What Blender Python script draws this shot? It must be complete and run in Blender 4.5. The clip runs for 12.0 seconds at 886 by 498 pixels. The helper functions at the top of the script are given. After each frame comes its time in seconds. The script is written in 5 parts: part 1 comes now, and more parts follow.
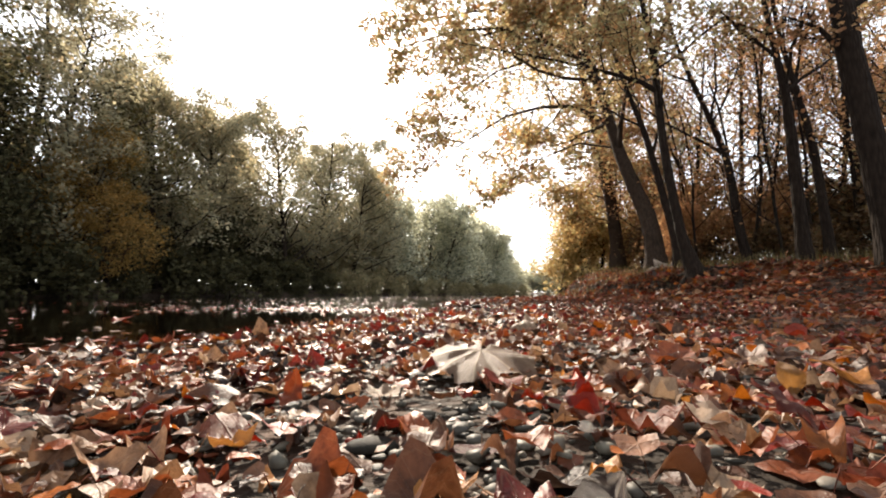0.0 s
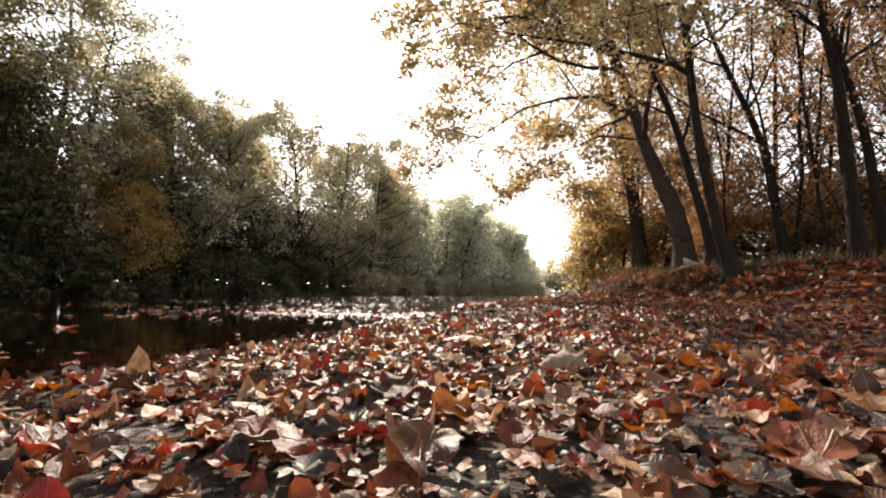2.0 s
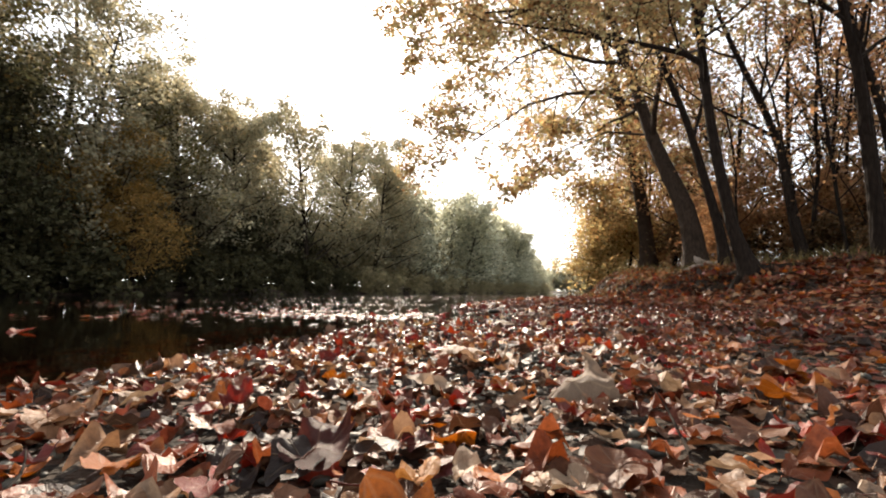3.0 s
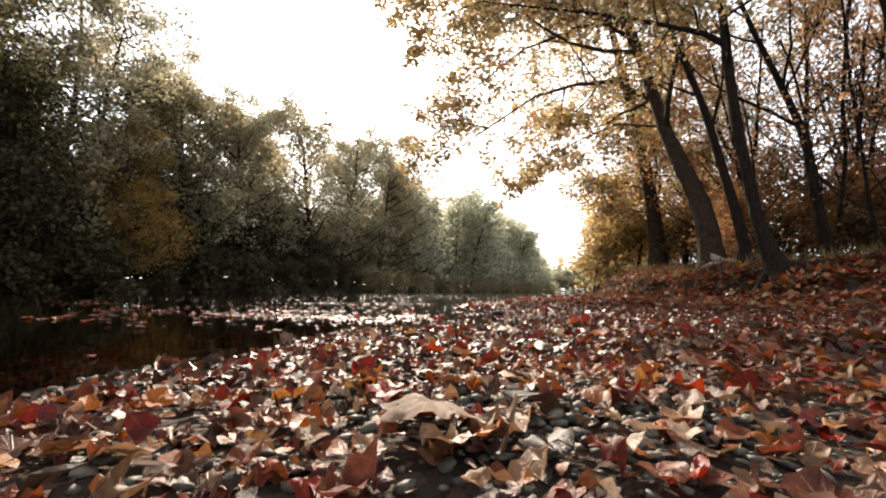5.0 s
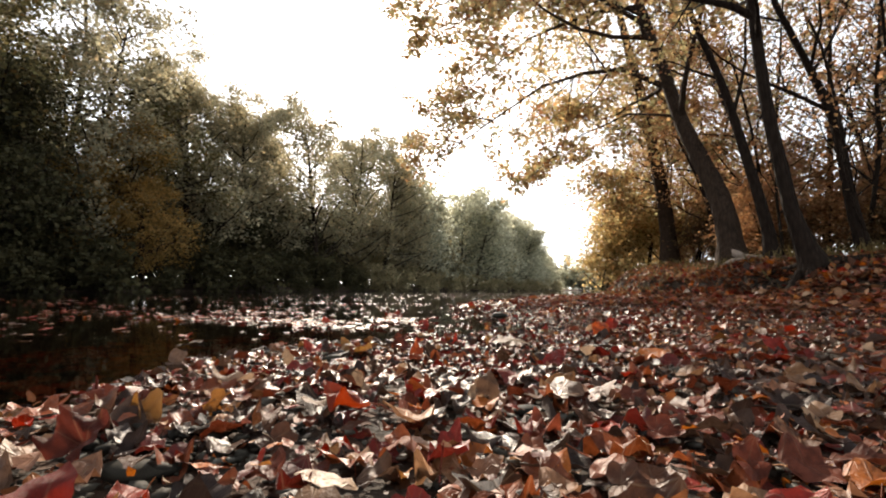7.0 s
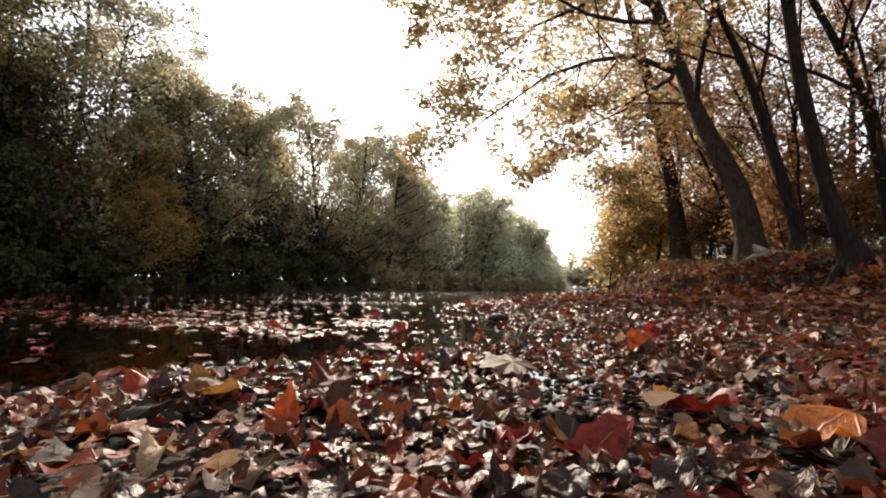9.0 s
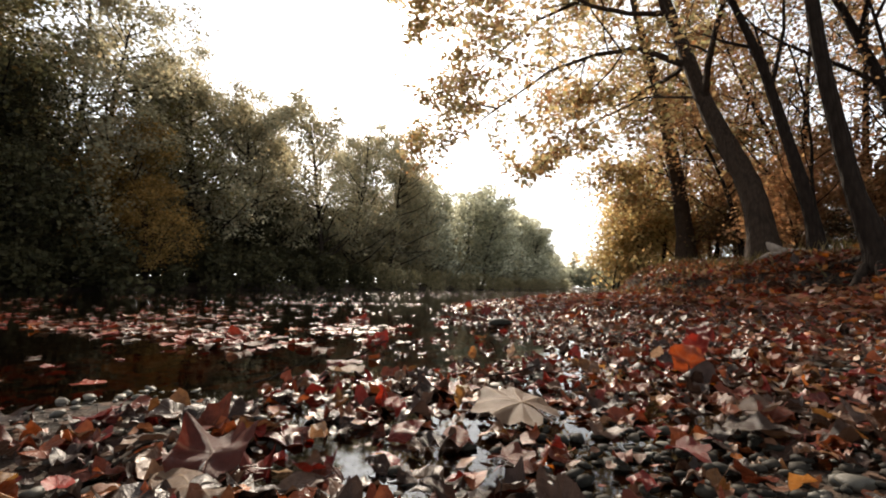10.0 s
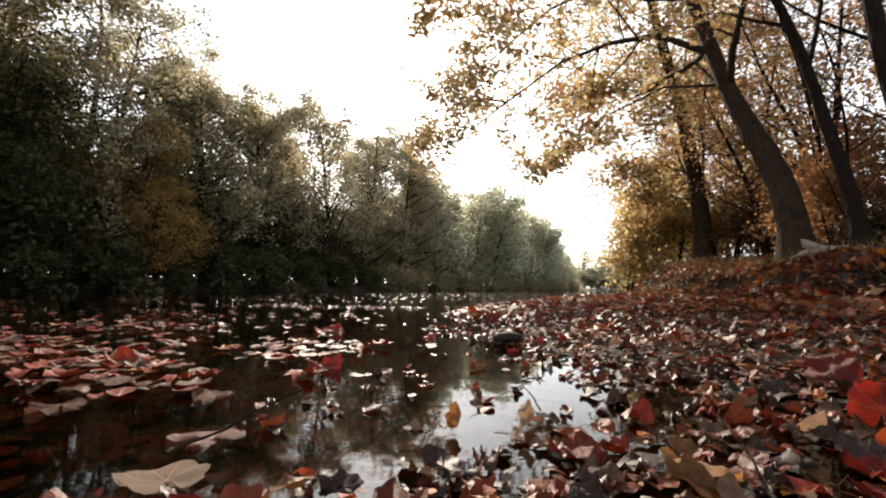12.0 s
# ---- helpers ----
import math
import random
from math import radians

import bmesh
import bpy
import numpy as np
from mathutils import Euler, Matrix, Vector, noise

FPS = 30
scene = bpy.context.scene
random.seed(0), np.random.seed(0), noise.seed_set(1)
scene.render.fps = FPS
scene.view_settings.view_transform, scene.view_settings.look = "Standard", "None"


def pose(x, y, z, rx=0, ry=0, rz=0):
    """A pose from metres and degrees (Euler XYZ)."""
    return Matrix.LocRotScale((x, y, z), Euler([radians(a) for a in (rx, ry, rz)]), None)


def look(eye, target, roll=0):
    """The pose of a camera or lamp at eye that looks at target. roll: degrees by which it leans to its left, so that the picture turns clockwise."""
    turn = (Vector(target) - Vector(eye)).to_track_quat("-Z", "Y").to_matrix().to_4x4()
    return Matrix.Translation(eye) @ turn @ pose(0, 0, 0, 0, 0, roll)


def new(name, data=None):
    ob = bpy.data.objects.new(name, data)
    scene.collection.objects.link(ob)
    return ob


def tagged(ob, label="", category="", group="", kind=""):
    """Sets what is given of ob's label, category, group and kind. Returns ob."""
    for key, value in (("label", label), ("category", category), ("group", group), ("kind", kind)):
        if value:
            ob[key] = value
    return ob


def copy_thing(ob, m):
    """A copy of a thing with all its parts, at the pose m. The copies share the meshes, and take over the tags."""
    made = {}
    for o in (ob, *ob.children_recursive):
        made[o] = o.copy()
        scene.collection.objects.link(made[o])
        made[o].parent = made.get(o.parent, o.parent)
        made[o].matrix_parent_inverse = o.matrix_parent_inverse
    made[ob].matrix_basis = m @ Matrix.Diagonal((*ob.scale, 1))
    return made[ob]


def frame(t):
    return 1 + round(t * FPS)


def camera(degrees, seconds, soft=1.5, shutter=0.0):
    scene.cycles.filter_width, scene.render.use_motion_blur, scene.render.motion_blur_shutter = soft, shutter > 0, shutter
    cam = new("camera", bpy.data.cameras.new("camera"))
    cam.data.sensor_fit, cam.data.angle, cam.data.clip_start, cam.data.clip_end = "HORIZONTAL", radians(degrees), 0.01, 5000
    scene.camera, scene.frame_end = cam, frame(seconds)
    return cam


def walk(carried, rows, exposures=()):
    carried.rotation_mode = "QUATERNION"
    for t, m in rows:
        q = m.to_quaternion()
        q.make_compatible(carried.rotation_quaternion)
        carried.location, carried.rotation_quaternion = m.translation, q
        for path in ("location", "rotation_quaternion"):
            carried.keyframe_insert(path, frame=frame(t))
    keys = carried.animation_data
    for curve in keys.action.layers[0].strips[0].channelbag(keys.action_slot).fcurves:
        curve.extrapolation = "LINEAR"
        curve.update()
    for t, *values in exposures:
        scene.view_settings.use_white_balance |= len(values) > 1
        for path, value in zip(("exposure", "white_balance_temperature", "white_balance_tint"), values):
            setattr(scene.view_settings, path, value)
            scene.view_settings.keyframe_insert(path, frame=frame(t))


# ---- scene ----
cam = camera(89.0, 12.0, soft=2.0)
METRES, EYE, TILT, LEAN, TURN = 4.0, 0.19, -1.1, -1.5, 19.9
ROWS = [
    (0.0, 0.0, 0.0, 0.0, 0.2, 6.85, 1.7),
    (0.5, 0.0017, 0.0385, 0.0029, 0.71, 6.83, 1.67),
    (1.0, 0.0063, 0.0813, 0.0046, 1.16, 6.84, 1.61),
    (1.5, 0.0107, 0.1223, 0.0096, 1.66, 6.8, 1.59),
    (2.0, 0.0161, 0.1662, 0.0123, 2.26, 6.8, 1.55),
    (2.5, 0.021, 0.2065, 0.014, 2.58, 6.77, 1.56),
    (3.0, 0.0263, 0.2473, 0.0135, 2.88, 6.76, 1.52),
    (5.0, 0.0384, 0.397, 0.0167, 3.49, 6.59, 1.32),
    (5.5, 0.0427, 0.4392, 0.0166, 3.53, 6.54, 1.32),
    (6.0, 0.0478, 0.4825, 0.0153, 3.89, 6.52, 1.25),
    (6.5, 0.0528, 0.527, 0.0168, 4.02, 6.5, 1.32),
    (7.0, 0.0575, 0.5713, 0.0183, 4.25, 6.48, 1.36),
    (9.0, 0.0752, 0.7429, 0.0168, 4.8, 6.34, 1.3),
    (9.5, 0.0771, 0.7893, 0.0182, 5.01, 6.33, 1.33),
    (10.0, 0.0793, 0.8364, 0.0198, 5.09, 6.32, 1.3),
    (10.5, 0.0821, 0.8808, 0.0214, 5.19, 6.32, 1.3),
    (11.0, 0.0847, 0.923, 0.0234, 5.55, 6.34, 1.25),
    (11.5, 0.087, 0.9615, 0.0247, 5.98, 6.38, 1.25),
    (12.0, 0.0874, 0.9948, 0.0255, 6.33, 6.45, 1.29),
]
walk(cam, [(t, pose(0, 0, EYE, TILT, LEAN, TURN) @ pose(METRES * x, METRES * y, METRES * z, 90 + pitch, roll, yaw)) for t, x, y, z, yaw, pitch, roll in ROWS],
     [(0.0, 1.38, 6600, 10), (3.0, 1.3, 6600, 10), (6.0, 1.16, 6600, 10), (9.0, 0.98, 6600, 10), (10.0, 0.95, 6600, 10), (12.0, 0.99, 6600, 10)])

# ---- world, sun, exposure ----
SUN_AZ, SUN_EL = -32.0, 30.0
sun_dir = Vector((math.sin(radians(SUN_AZ)) * math.cos(radians(SUN_EL)), math.cos(radians(SUN_AZ)) * math.cos(radians(SUN_EL)), math.sin(radians(SUN_EL))))
world = bpy.data.worlds.new("hazy_sky")
scene.world = world
world.use_nodes = True
wn = world.node_tree.nodes
sky = wn.new("ShaderNodeTexSky")
sky.sky_type = "NISHITA"
sky.sun_disc = False
sky.sun_elevation = radians(SUN_EL)
sky.sun_rotation = radians(SUN_AZ)
sky.air_density, sky.dust_density, sky.ozone_density = 1.0, 1.0, 1.5
haze = wn.new("ShaderNodeHueSaturation")
haze.inputs["Saturation"].default_value = 0.2
world.node_tree.links.new(sky.outputs[0], haze.inputs["Color"])
world.node_tree.links.new(haze.outputs[0], wn["Background"].inputs[0])
wn["Background"].inputs[1].default_value = 0.15
sun_data = bpy.data.lights.new("sun", "SUN")
sun_data.energy, sun_data.angle, sun_data.color = 4.2, radians(0.8), (1.0, 0.86, 0.70)
sun = new("sun", sun_data)
sun.matrix_world = look(sun_dir * 60, (0, 0, 0))

# ---- materials ----


def material(name):
    m = bpy.data.materials.new(name)
    m.use_nodes = True
    t = m.node_tree
    return m, t.nodes, t.links, t.nodes["Principled BSDF"]


def ramp_node(n, stops, mode="LINEAR"):
    r = n.new("ShaderNodeValToRGB")
    r.color_ramp.interpolation = mode
    e = r.color_ramp.elements
    while len(e) < len(stops):
        e.new(0.5)
    for k, (pos, c) in enumerate(stops):
        e[k].position = pos
        e[k].color = (*c, 1)
    return r


def noise_node(n, l, scale, detail=4.0, rough=0.6, coords="Object"):
    tc = n.new("ShaderNodeTexCoord")
    nz = n.new("ShaderNodeTexNoise")
    nz.inputs["Scale"].default_value = scale
    nz.inputs["Detail"].default_value = detail
    nz.inputs["Roughness"].default_value = rough
    l.new(tc.outputs[coords], nz.inputs["Vector"])
    return nz


def mix_colour(n, l, a, b, fac, mode="MIX"):
    mx = n.new("ShaderNodeMix")
    mx.data_type, mx.blend_type = "RGBA", mode
    for sock, v in ((mx.inputs[0], fac), (mx.inputs[6], a), (mx.inputs[7], b)):
        if isinstance(v, (int, float)):
            sock.default_value = v
        elif isinstance(v, tuple):
            sock.default_value = (*v, 1)
        else:
            l.new(v, sock)
    return mx.outputs[2]


def math_node(n, l, op, a, b=None):
    mn = n.new("ShaderNodeMath")
    mn.operation = op
    for k, v in enumerate((a, b)):
        if v is None:
            continue
        if isinstance(v, (int, float)):
            mn.inputs[k].default_value = v
        else:
            l.new(v, mn.inputs[k])
    return mn.outputs[0]


def bump(n, l, p, height, strength, distance=0.01):
    b = n.new("ShaderNodeBump")
    b.inputs["Strength"].default_value = strength
    b.inputs["Distance"].default_value = distance
    l.new(height, b.inputs["Height"])
    l.new(b.outputs[0], p.inputs["Normal"])


def leaf_material(name, stops, rough=0.44, see_through=0.36, veins=True, random_by="island", stain=0.8, spec=0.25, glow=1.0, vein_tone=0.12):
    """Dead or living leaf: a colour of its own for each leaf, blotches, veins from its own length and width, light through the blade."""
    m, n, l, p = material(name)
    if random_by == "island":
        rnd = n.new("ShaderNodeNewGeometry").outputs["Random Per Island"]
    else:
        rnd = n.new("ShaderNodeObjectInfo").outputs["Random"]
    col = ramp_node(n, stops, "CONSTANT" if veins else "LINEAR")
    l.new(rnd, col.inputs[0])
    second = math_node(n, l, "FRACT", math_node(n, l, "MULTIPLY", rnd, 37.7))
    value = n.new("ShaderNodeHueSaturation")
    l.new(col.outputs[0], value.inputs["Color"])
    l.new(math_node(n, l, "ADD", math_node(n, l, "MULTIPLY", second, 0.7), 0.65), value.inputs["Value"])
    c = value.outputs[0]
    if not veins:
        # clump tone: yellow-to-rust spread, plus shading between clumps painted into the colour
        clump = noise_node(n, l, 0.9, 3.0, 0.6)
        cr = ramp_node(n, [(0.3, (0.55, 0.5, 0.45)), (0.5, (1.0, 1.0, 1.0)), (0.7, (1.3, 1.2, 1.05))])
        l.new(clump.outputs[0], cr.inputs[0])
        c = mix_colour(n, l, c, cr.outputs[0], 0.8, "MULTIPLY")
    if veins:
        blotch = noise_node(n, l, 60.0, 5.0, 0.7)
        br = ramp_node(n, [(0.36, (1.1, 1.05, 1.0)), (0.52, (0.75, 0.66, 0.6)), (0.66, (0.32, 0.24, 0.2))])
        l.new(blotch.outputs[0], br.inputs[0])
        c = mix_colour(n, l, c, br.outputs[0], stain, "MULTIPLY")
        uv = n.new("ShaderNodeTexCoord")
        sep = n.new("ShaderNodeSeparateXYZ")
        l.new(uv.outputs["UV"], sep.inputs[0])
        u, v = sep.outputs[0], sep.outputs[1]
        nearest = None
        for a in (0, 42, -42, 84, -84):
            ca, sa = math.cos(radians(a)), math.sin(radians(a))
            across = math_node(n, l, "ABSOLUTE", math_node(n, l, "SUBTRACT", math_node(n, l, "MULTIPLY", u, ca), math_node(n, l, "MULTIPLY", v, sa)))
            along = math_node(n, l, "ADD", math_node(n, l, "MULTIPLY", u, sa), math_node(n, l, "MULTIPLY", v, ca))
            behind = math_node(n, l, "MULTIPLY", math_node(n, l, "LESS_THAN", along, 0.0), 1.0)
            dist = math_node(n, l, "ADD", across, behind)
            nearest = dist if nearest is None else math_node(n, l, "MINIMUM", nearest, dist)
        vr = ramp_node(n, [(0.004, (1, 1, 1)), (0.02, (0, 0, 0))])
        l.new(nearest, vr.inputs[0])
        # side veins, herring-bone off the main ones
        sv = math_node(n, l, "SINE", math_node(n, l, "MULTIPLY", math_node(n, l, "ADD", v, math_node(n, l, "MULTIPLY", nearest, -1.3)), 62.0))
        svr = ramp_node(n, [(0.9, (0, 0, 0)), (1.0, (0.28, 0.28, 0.28))])
        l.new(sv, svr.inputs[0])
        vein = math_node(n, l, "MAXIMUM", vr.outputs[0], svr.outputs[0])
        lighter = mix_colour(n, l, c, (0.45, 0.32, 0.20), vein_tone)
        c = mix_colour(n, l, c, lighter, vein)
        grain = noise_node(n, l, 260.0, 2.0)
        relief = math_node(n, l, "ADD", math_node(n, l, "MULTIPLY", vein, 0.8), math_node(n, l, "MULTIPLY", grain.outputs[0], 0.5))
        crinkle = noise_node(n, l, 150.0, 3.0, 0.65)
        folds = math_node(n, l, "ADD", math_node(n, l, "MULTIPLY", blotch.outputs[0], 1.5), math_node(n, l, "MULTIPLY", crinkle.outputs[0], 0.5))
        bump(n, l, p, math_node(n, l, "ADD", relief, folds), 0.55, 0.003)
    l.new(c, p.inputs["Base Color"])
    p.inputs["Roughness"].default_value = rough
    p.inputs["Specular IOR Level"].default_value = spec
    tr = n.new("ShaderNodeBsdfTranslucent")
    warm = n.new("ShaderNodeHueSaturation")
    warm.inputs["Saturation"].default_value = 1.04
    warm.inputs["Value"].default_value = glow
    l.new(c, warm.inputs["Color"])
    l.new(warm.outputs[0], tr.inputs["Color"])
    mx = n.new("ShaderNodeMixShader")
    mx.inputs[0].default_value = see_through
    l.new(p.outputs[0], mx.inputs[1])
    l.new(tr.outputs[0], mx.inputs[2])
    l.new(mx.outputs[0], n["Material Output"].inputs[0])
    return m


TAN, PALE, RUST, BROWN = (0.29, 0.165, 0.09), (0.42, 0.30, 0.20), (0.23, 0.066, 0.026), (0.115, 0.048, 0.024)
ORANGE, RED, DARKRED, DARK, OCHRE = (0.38, 0.115, 0.02), (0.24, 0.022, 0.012), (0.11, 0.016, 0.012), (0.035, 0.02, 0.015), (0.36, 0.165, 0.05)
LITTER = [(0.0, TAN), (0.13, PALE), (0.17, RUST), (0.38, BROWN), (0.56, ORANGE), (0.64, RED), (0.70, DARKRED), (0.77, DARK), (0.92, OCHRE), (0.95, (0.24, 0.12, 0.07))]
litter_mat = leaf_material("dry_leaf", LITTER, see_through=0.27)
litter_one = leaf_material("dry_leaf_single", LITTER, see_through=0.27, random_by="object")
slope_mat = leaf_material("damp_red_leaf", [(0.0, (0.19, 0.05, 0.028)), (0.2, (0.13, 0.04, 0.024)), (0.42, (0.24, 0.06, 0.022)), (0.52, (0.20, 0.03, 0.017)), (0.63, (0.06, 0.027, 0.017)), (0.78, (0.27, 0.15, 0.085)), (0.90, (0.31, 0.115, 0.04))], see_through=0.28, spec=0.12, vein_tone=0.05)
# wet leaf colours, darkened further to hold the trees' shade
WET_SHADE = [(0.0, (0.06, 0.035, 0.024)), (0.22, (0.13, 0.08, 0.055)), (0.30, (0.13, 0.02, 0.013)), (0.34, (0.12, 0.03, 0.015)), (0.55, (0.035, 0.022, 0.018)), (0.75, (0.20, 0.055, 0.02)), (0.85, (0.15, 0.02, 0.015)), (0.95, (0.17, 0.08, 0.03))]
wet_shade_mat = leaf_material("wet_shaded_leaf", WET_SHADE, rough=0.34, see_through=0.2, spec=0.15, vein_tone=0.03)
float_mat = leaf_material("floating_leaf", [(0.0, (0.075, 0.04, 0.026)), (0.15, (0.20, 0.035, 0.016)), (0.45, (0.16, 0.09, 0.06)), (0.62, (0.18, 0.022, 0.014)), (0.78, (0.26, 0.08, 0.02)), (0.88, (0.06, 0.035, 0.022))], rough=0.42, see_through=0.15, spec=0.09, vein_tone=0.05)
gold_crown = leaf_material("gold_foliage", [(0.0, (0.35, 0.25, 0.13)), (0.3, (0.39, 0.31, 0.165)), (0.5, (0.28, 0.275, 0.145)), (0.7, (0.31, 0.19, 0.09)), (0.85, (0.22, 0.105, 0.055)), (1.0, (0.40, 0.325, 0.175))], rough=0.55, see_through=0.68, veins=False, spec=0.15, glow=1.4)
yellow_crown = leaf_material("yellow_shrub_foliage", [(0.0, (0.41, 0.30, 0.145)), (0.35, (0.36, 0.315, 0.155)), (0.65, (0.44, 0.32, 0.15)), (0.85, (0.34, 0.20, 0.095)), (1.0, (0.43, 0.35, 0.18))], rough=0.55, see_through=0.72, veins=False, spec=0.1, glow=1.45)
rust_crown = leaf_material("rust_foliage", [(0.0, (0.29, 0.14, 0.075)), (0.4, (0.34, 0.20, 0.10)), (0.7, (0.23, 0.13, 0.07)), (1.0, (0.38, 0.25, 0.13))], rough=0.55, see_through=0.6, veins=False, spec=0.15, glow=1.35)
# deep shade at the foot and left of the far wood, put into leaf colour
shade_crown = leaf_material("shaded_foliage", [(0.0, (0.05, 0.05, 0.028)), (0.5, (0.075, 0.065, 0.032)), (1.0, (0.06, 0.06, 0.032))], rough=0.6, see_through=0.4, veins=False, spec=0.1)
# far shrub and olive leaves: base colours lifted to stand for haze over the river
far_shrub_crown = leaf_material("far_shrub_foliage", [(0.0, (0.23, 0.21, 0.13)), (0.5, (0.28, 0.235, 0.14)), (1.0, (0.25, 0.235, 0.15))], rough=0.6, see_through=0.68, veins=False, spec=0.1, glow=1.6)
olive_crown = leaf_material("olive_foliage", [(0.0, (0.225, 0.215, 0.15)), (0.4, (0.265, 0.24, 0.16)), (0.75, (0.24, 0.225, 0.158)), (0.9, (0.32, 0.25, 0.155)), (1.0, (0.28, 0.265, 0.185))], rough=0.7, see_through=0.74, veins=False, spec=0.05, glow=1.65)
# palest of the far leaf colours: distance haze put into the base colour
haze_crown = leaf_material("hazed_foliage", [(0.0, (0.29, 0.295, 0.225)), (0.5, (0.33, 0.325, 0.24)), (1.0, (0.31, 0.32, 0.25))], rough=0.7, see_through=0.78, veins=False, spec=0.05, glow=1.55)
amber_crown = leaf_material("amber_foliage", [(0.0, (0.33, 0.20, 0.07)), (0.5, (0.24, 0.175, 0.07)), (1.0, (0.37, 0.22, 0.075))], rough=0.6, see_through=0.6, veins=False, spec=0.05, glow=1.25)
# olive and amber leaves, darkened for the wood's shadow side
lace_crown = leaf_material("olive_amber_foliage", [(0.0, (0.115, 0.0936, 0.0396)), (0.5, (0.151, 0.13, 0.0612)), (0.85, (0.108, 0.108, 0.054)), (1.0, (0.194, 0.115, 0.0432))], rough=0.6, see_through=0.55, veins=False, spec=0.04, glow=1.2)
bramble_crown = leaf_material("bramble_foliage", [(0.0, (0.08, 0.055, 0.028)), (0.5, (0.13, 0.07, 0.032)), (1.0, (0.10, 0.08, 0.035))], rough=0.6, see_through=0.35, veins=False)
grass_mat = leaf_material("grass", [(0.0, (0.09, 0.075, 0.025)), (0.5, (0.14, 0.10, 0.04)), (1.0, (0.065, 0.06, 0.02))], rough=0.5, see_through=0.35, veins=False)


def bark_material(name, dark, light, scale):
    m, n, l, p = material(name)
    tc = n.new("ShaderNodeTexCoord")
    mp = n.new("ShaderNodeMapping")
    mp.inputs["Scale"].default_value = (1, 1, 0.22)
    l.new(tc.outputs["Object"], mp.inputs[0])
    vo = n.new("ShaderNodeTexVoronoi")
    vo.inputs["Scale"].default_value = scale
    l.new(mp.outputs[0], vo.inputs["Vector"])
    nz = noise_node(n, l, scale * 0.25, 5.0)
    r = ramp_node(n, [(0.0, light), (0.5, tuple((a + b) / 2 for a, b in zip(dark, light))), (1.0, dark)])
    l.new(math_node(n, l, "ADD", math_node(n, l, "MULTIPLY", vo.outputs[0], 0.7), math_node(n, l, "MULTIPLY", math_node(n, l, "SUBTRACT", nz.outputs[0], 0.4), 0.9)), r.inputs[0])
    l.new(r.outputs[0], p.inputs["Base Color"])
    p.inputs["Roughness"].default_value = 0.95
    p.inputs["Specular IOR Level"].default_value = 0.1
    bump(n, l, p, math_node(n, l, "SUBTRACT", 1.0, vo.outputs[0]), 0.8, 0.03)
    return m


bark = bark_material("grey_bark", (0.014, 0.010, 0.007), (0.055, 0.037, 0.026), 22)
bark_dark = bark_material("dark_bark", (0.006, 0.004, 0.003), (0.026, 0.018, 0.013), 26)
red_leaf = leaf_material("red_leaf", [(0.0, (0.26, 0.034, 0.016)), (0.5, (0.21, 0.022, 0.014))], random_by="object", see_through=0.42)
orange_leaf = leaf_material("orange_leaf", [(0.0, (0.25, 0.036, 0.013)), (0.5, (0.27, 0.055, 0.017))], random_by="object", see_through=0.36)
tan_leaf = leaf_material("tan_leaf", [(0.0, (0.33, 0.24, 0.17)), (0.5, (0.29, 0.19, 0.125))], random_by="object", spec=0.15, stain=0.55, vein_tone=0.4)
ochre_leaf = leaf_material("ochre_leaf", [(0.0, (0.30, 0.15, 0.045)), (0.5, (0.27, 0.12, 0.04))], random_by="object", see_through=0.4)
maroon_leaf = leaf_material("maroon_leaf", [(0.0, (0.15, 0.02, 0.014)), (0.5, (0.11, 0.025, 0.016))], random_by="object", see_through=0.4)
drab_leaf = leaf_material("drab_leaf", [(0.0, (0.15, 0.09, 0.06)), (0.5, (0.12, 0.06, 0.04))], random_by="object", spec=0.05)
bleached = bark_material("bleached_wood", (0.10, 0.075, 0.055), (0.34, 0.28, 0.23), 14)

# ground: damp grit and dirt between the leaves
ground_mat, n, l, p = material("damp_gravel_soil")
nz1, nz2 = noise_node(n, l, 1.3, 6.0), noise_node(n, l, 55.0, 4.0)
vo = n.new("ShaderNodeTexVoronoi")
vo.inputs["Scale"].default_value = 34.0
tc = n.new("ShaderNodeTexCoord")
l.new(tc.outputs["Object"], vo.inputs["Vector"])
rg = ramp_node(n, [(0.0, (0.016, 0.013, 0.010)), (0.35, (0.04, 0.03, 0.022)), (0.6, (0.07, 0.044, 0.03)), (0.85, (0.085, 0.045, 0.03)), (1.0, (0.13, 0.09, 0.062))])
sepc = n.new("ShaderNodeSeparateColor")
l.new(vo.outputs["Color"], sepc.inputs[0])
l.new(math_node(n, l, "ADD", math_node(n, l, "MULTIPLY", sepc.outputs[0], 0.75), math_node(n, l, "MULTIPLY", math_node(n, l, "SUBTRACT", nz1.outputs[0], 0.5), 0.8)), rg.inputs[0])
l.new(rg.outputs[0], p.inputs["Base Color"])
p.inputs["Roughness"].default_value = 0.8
p.inputs["Specular IOR Level"].default_value = 0.1
bump(n, l, p, math_node(n, l, "ADD", nz2.outputs[0], vo.outputs["Distance"]), 0.9, 0.02)

# pebbles: grey river stones, damp


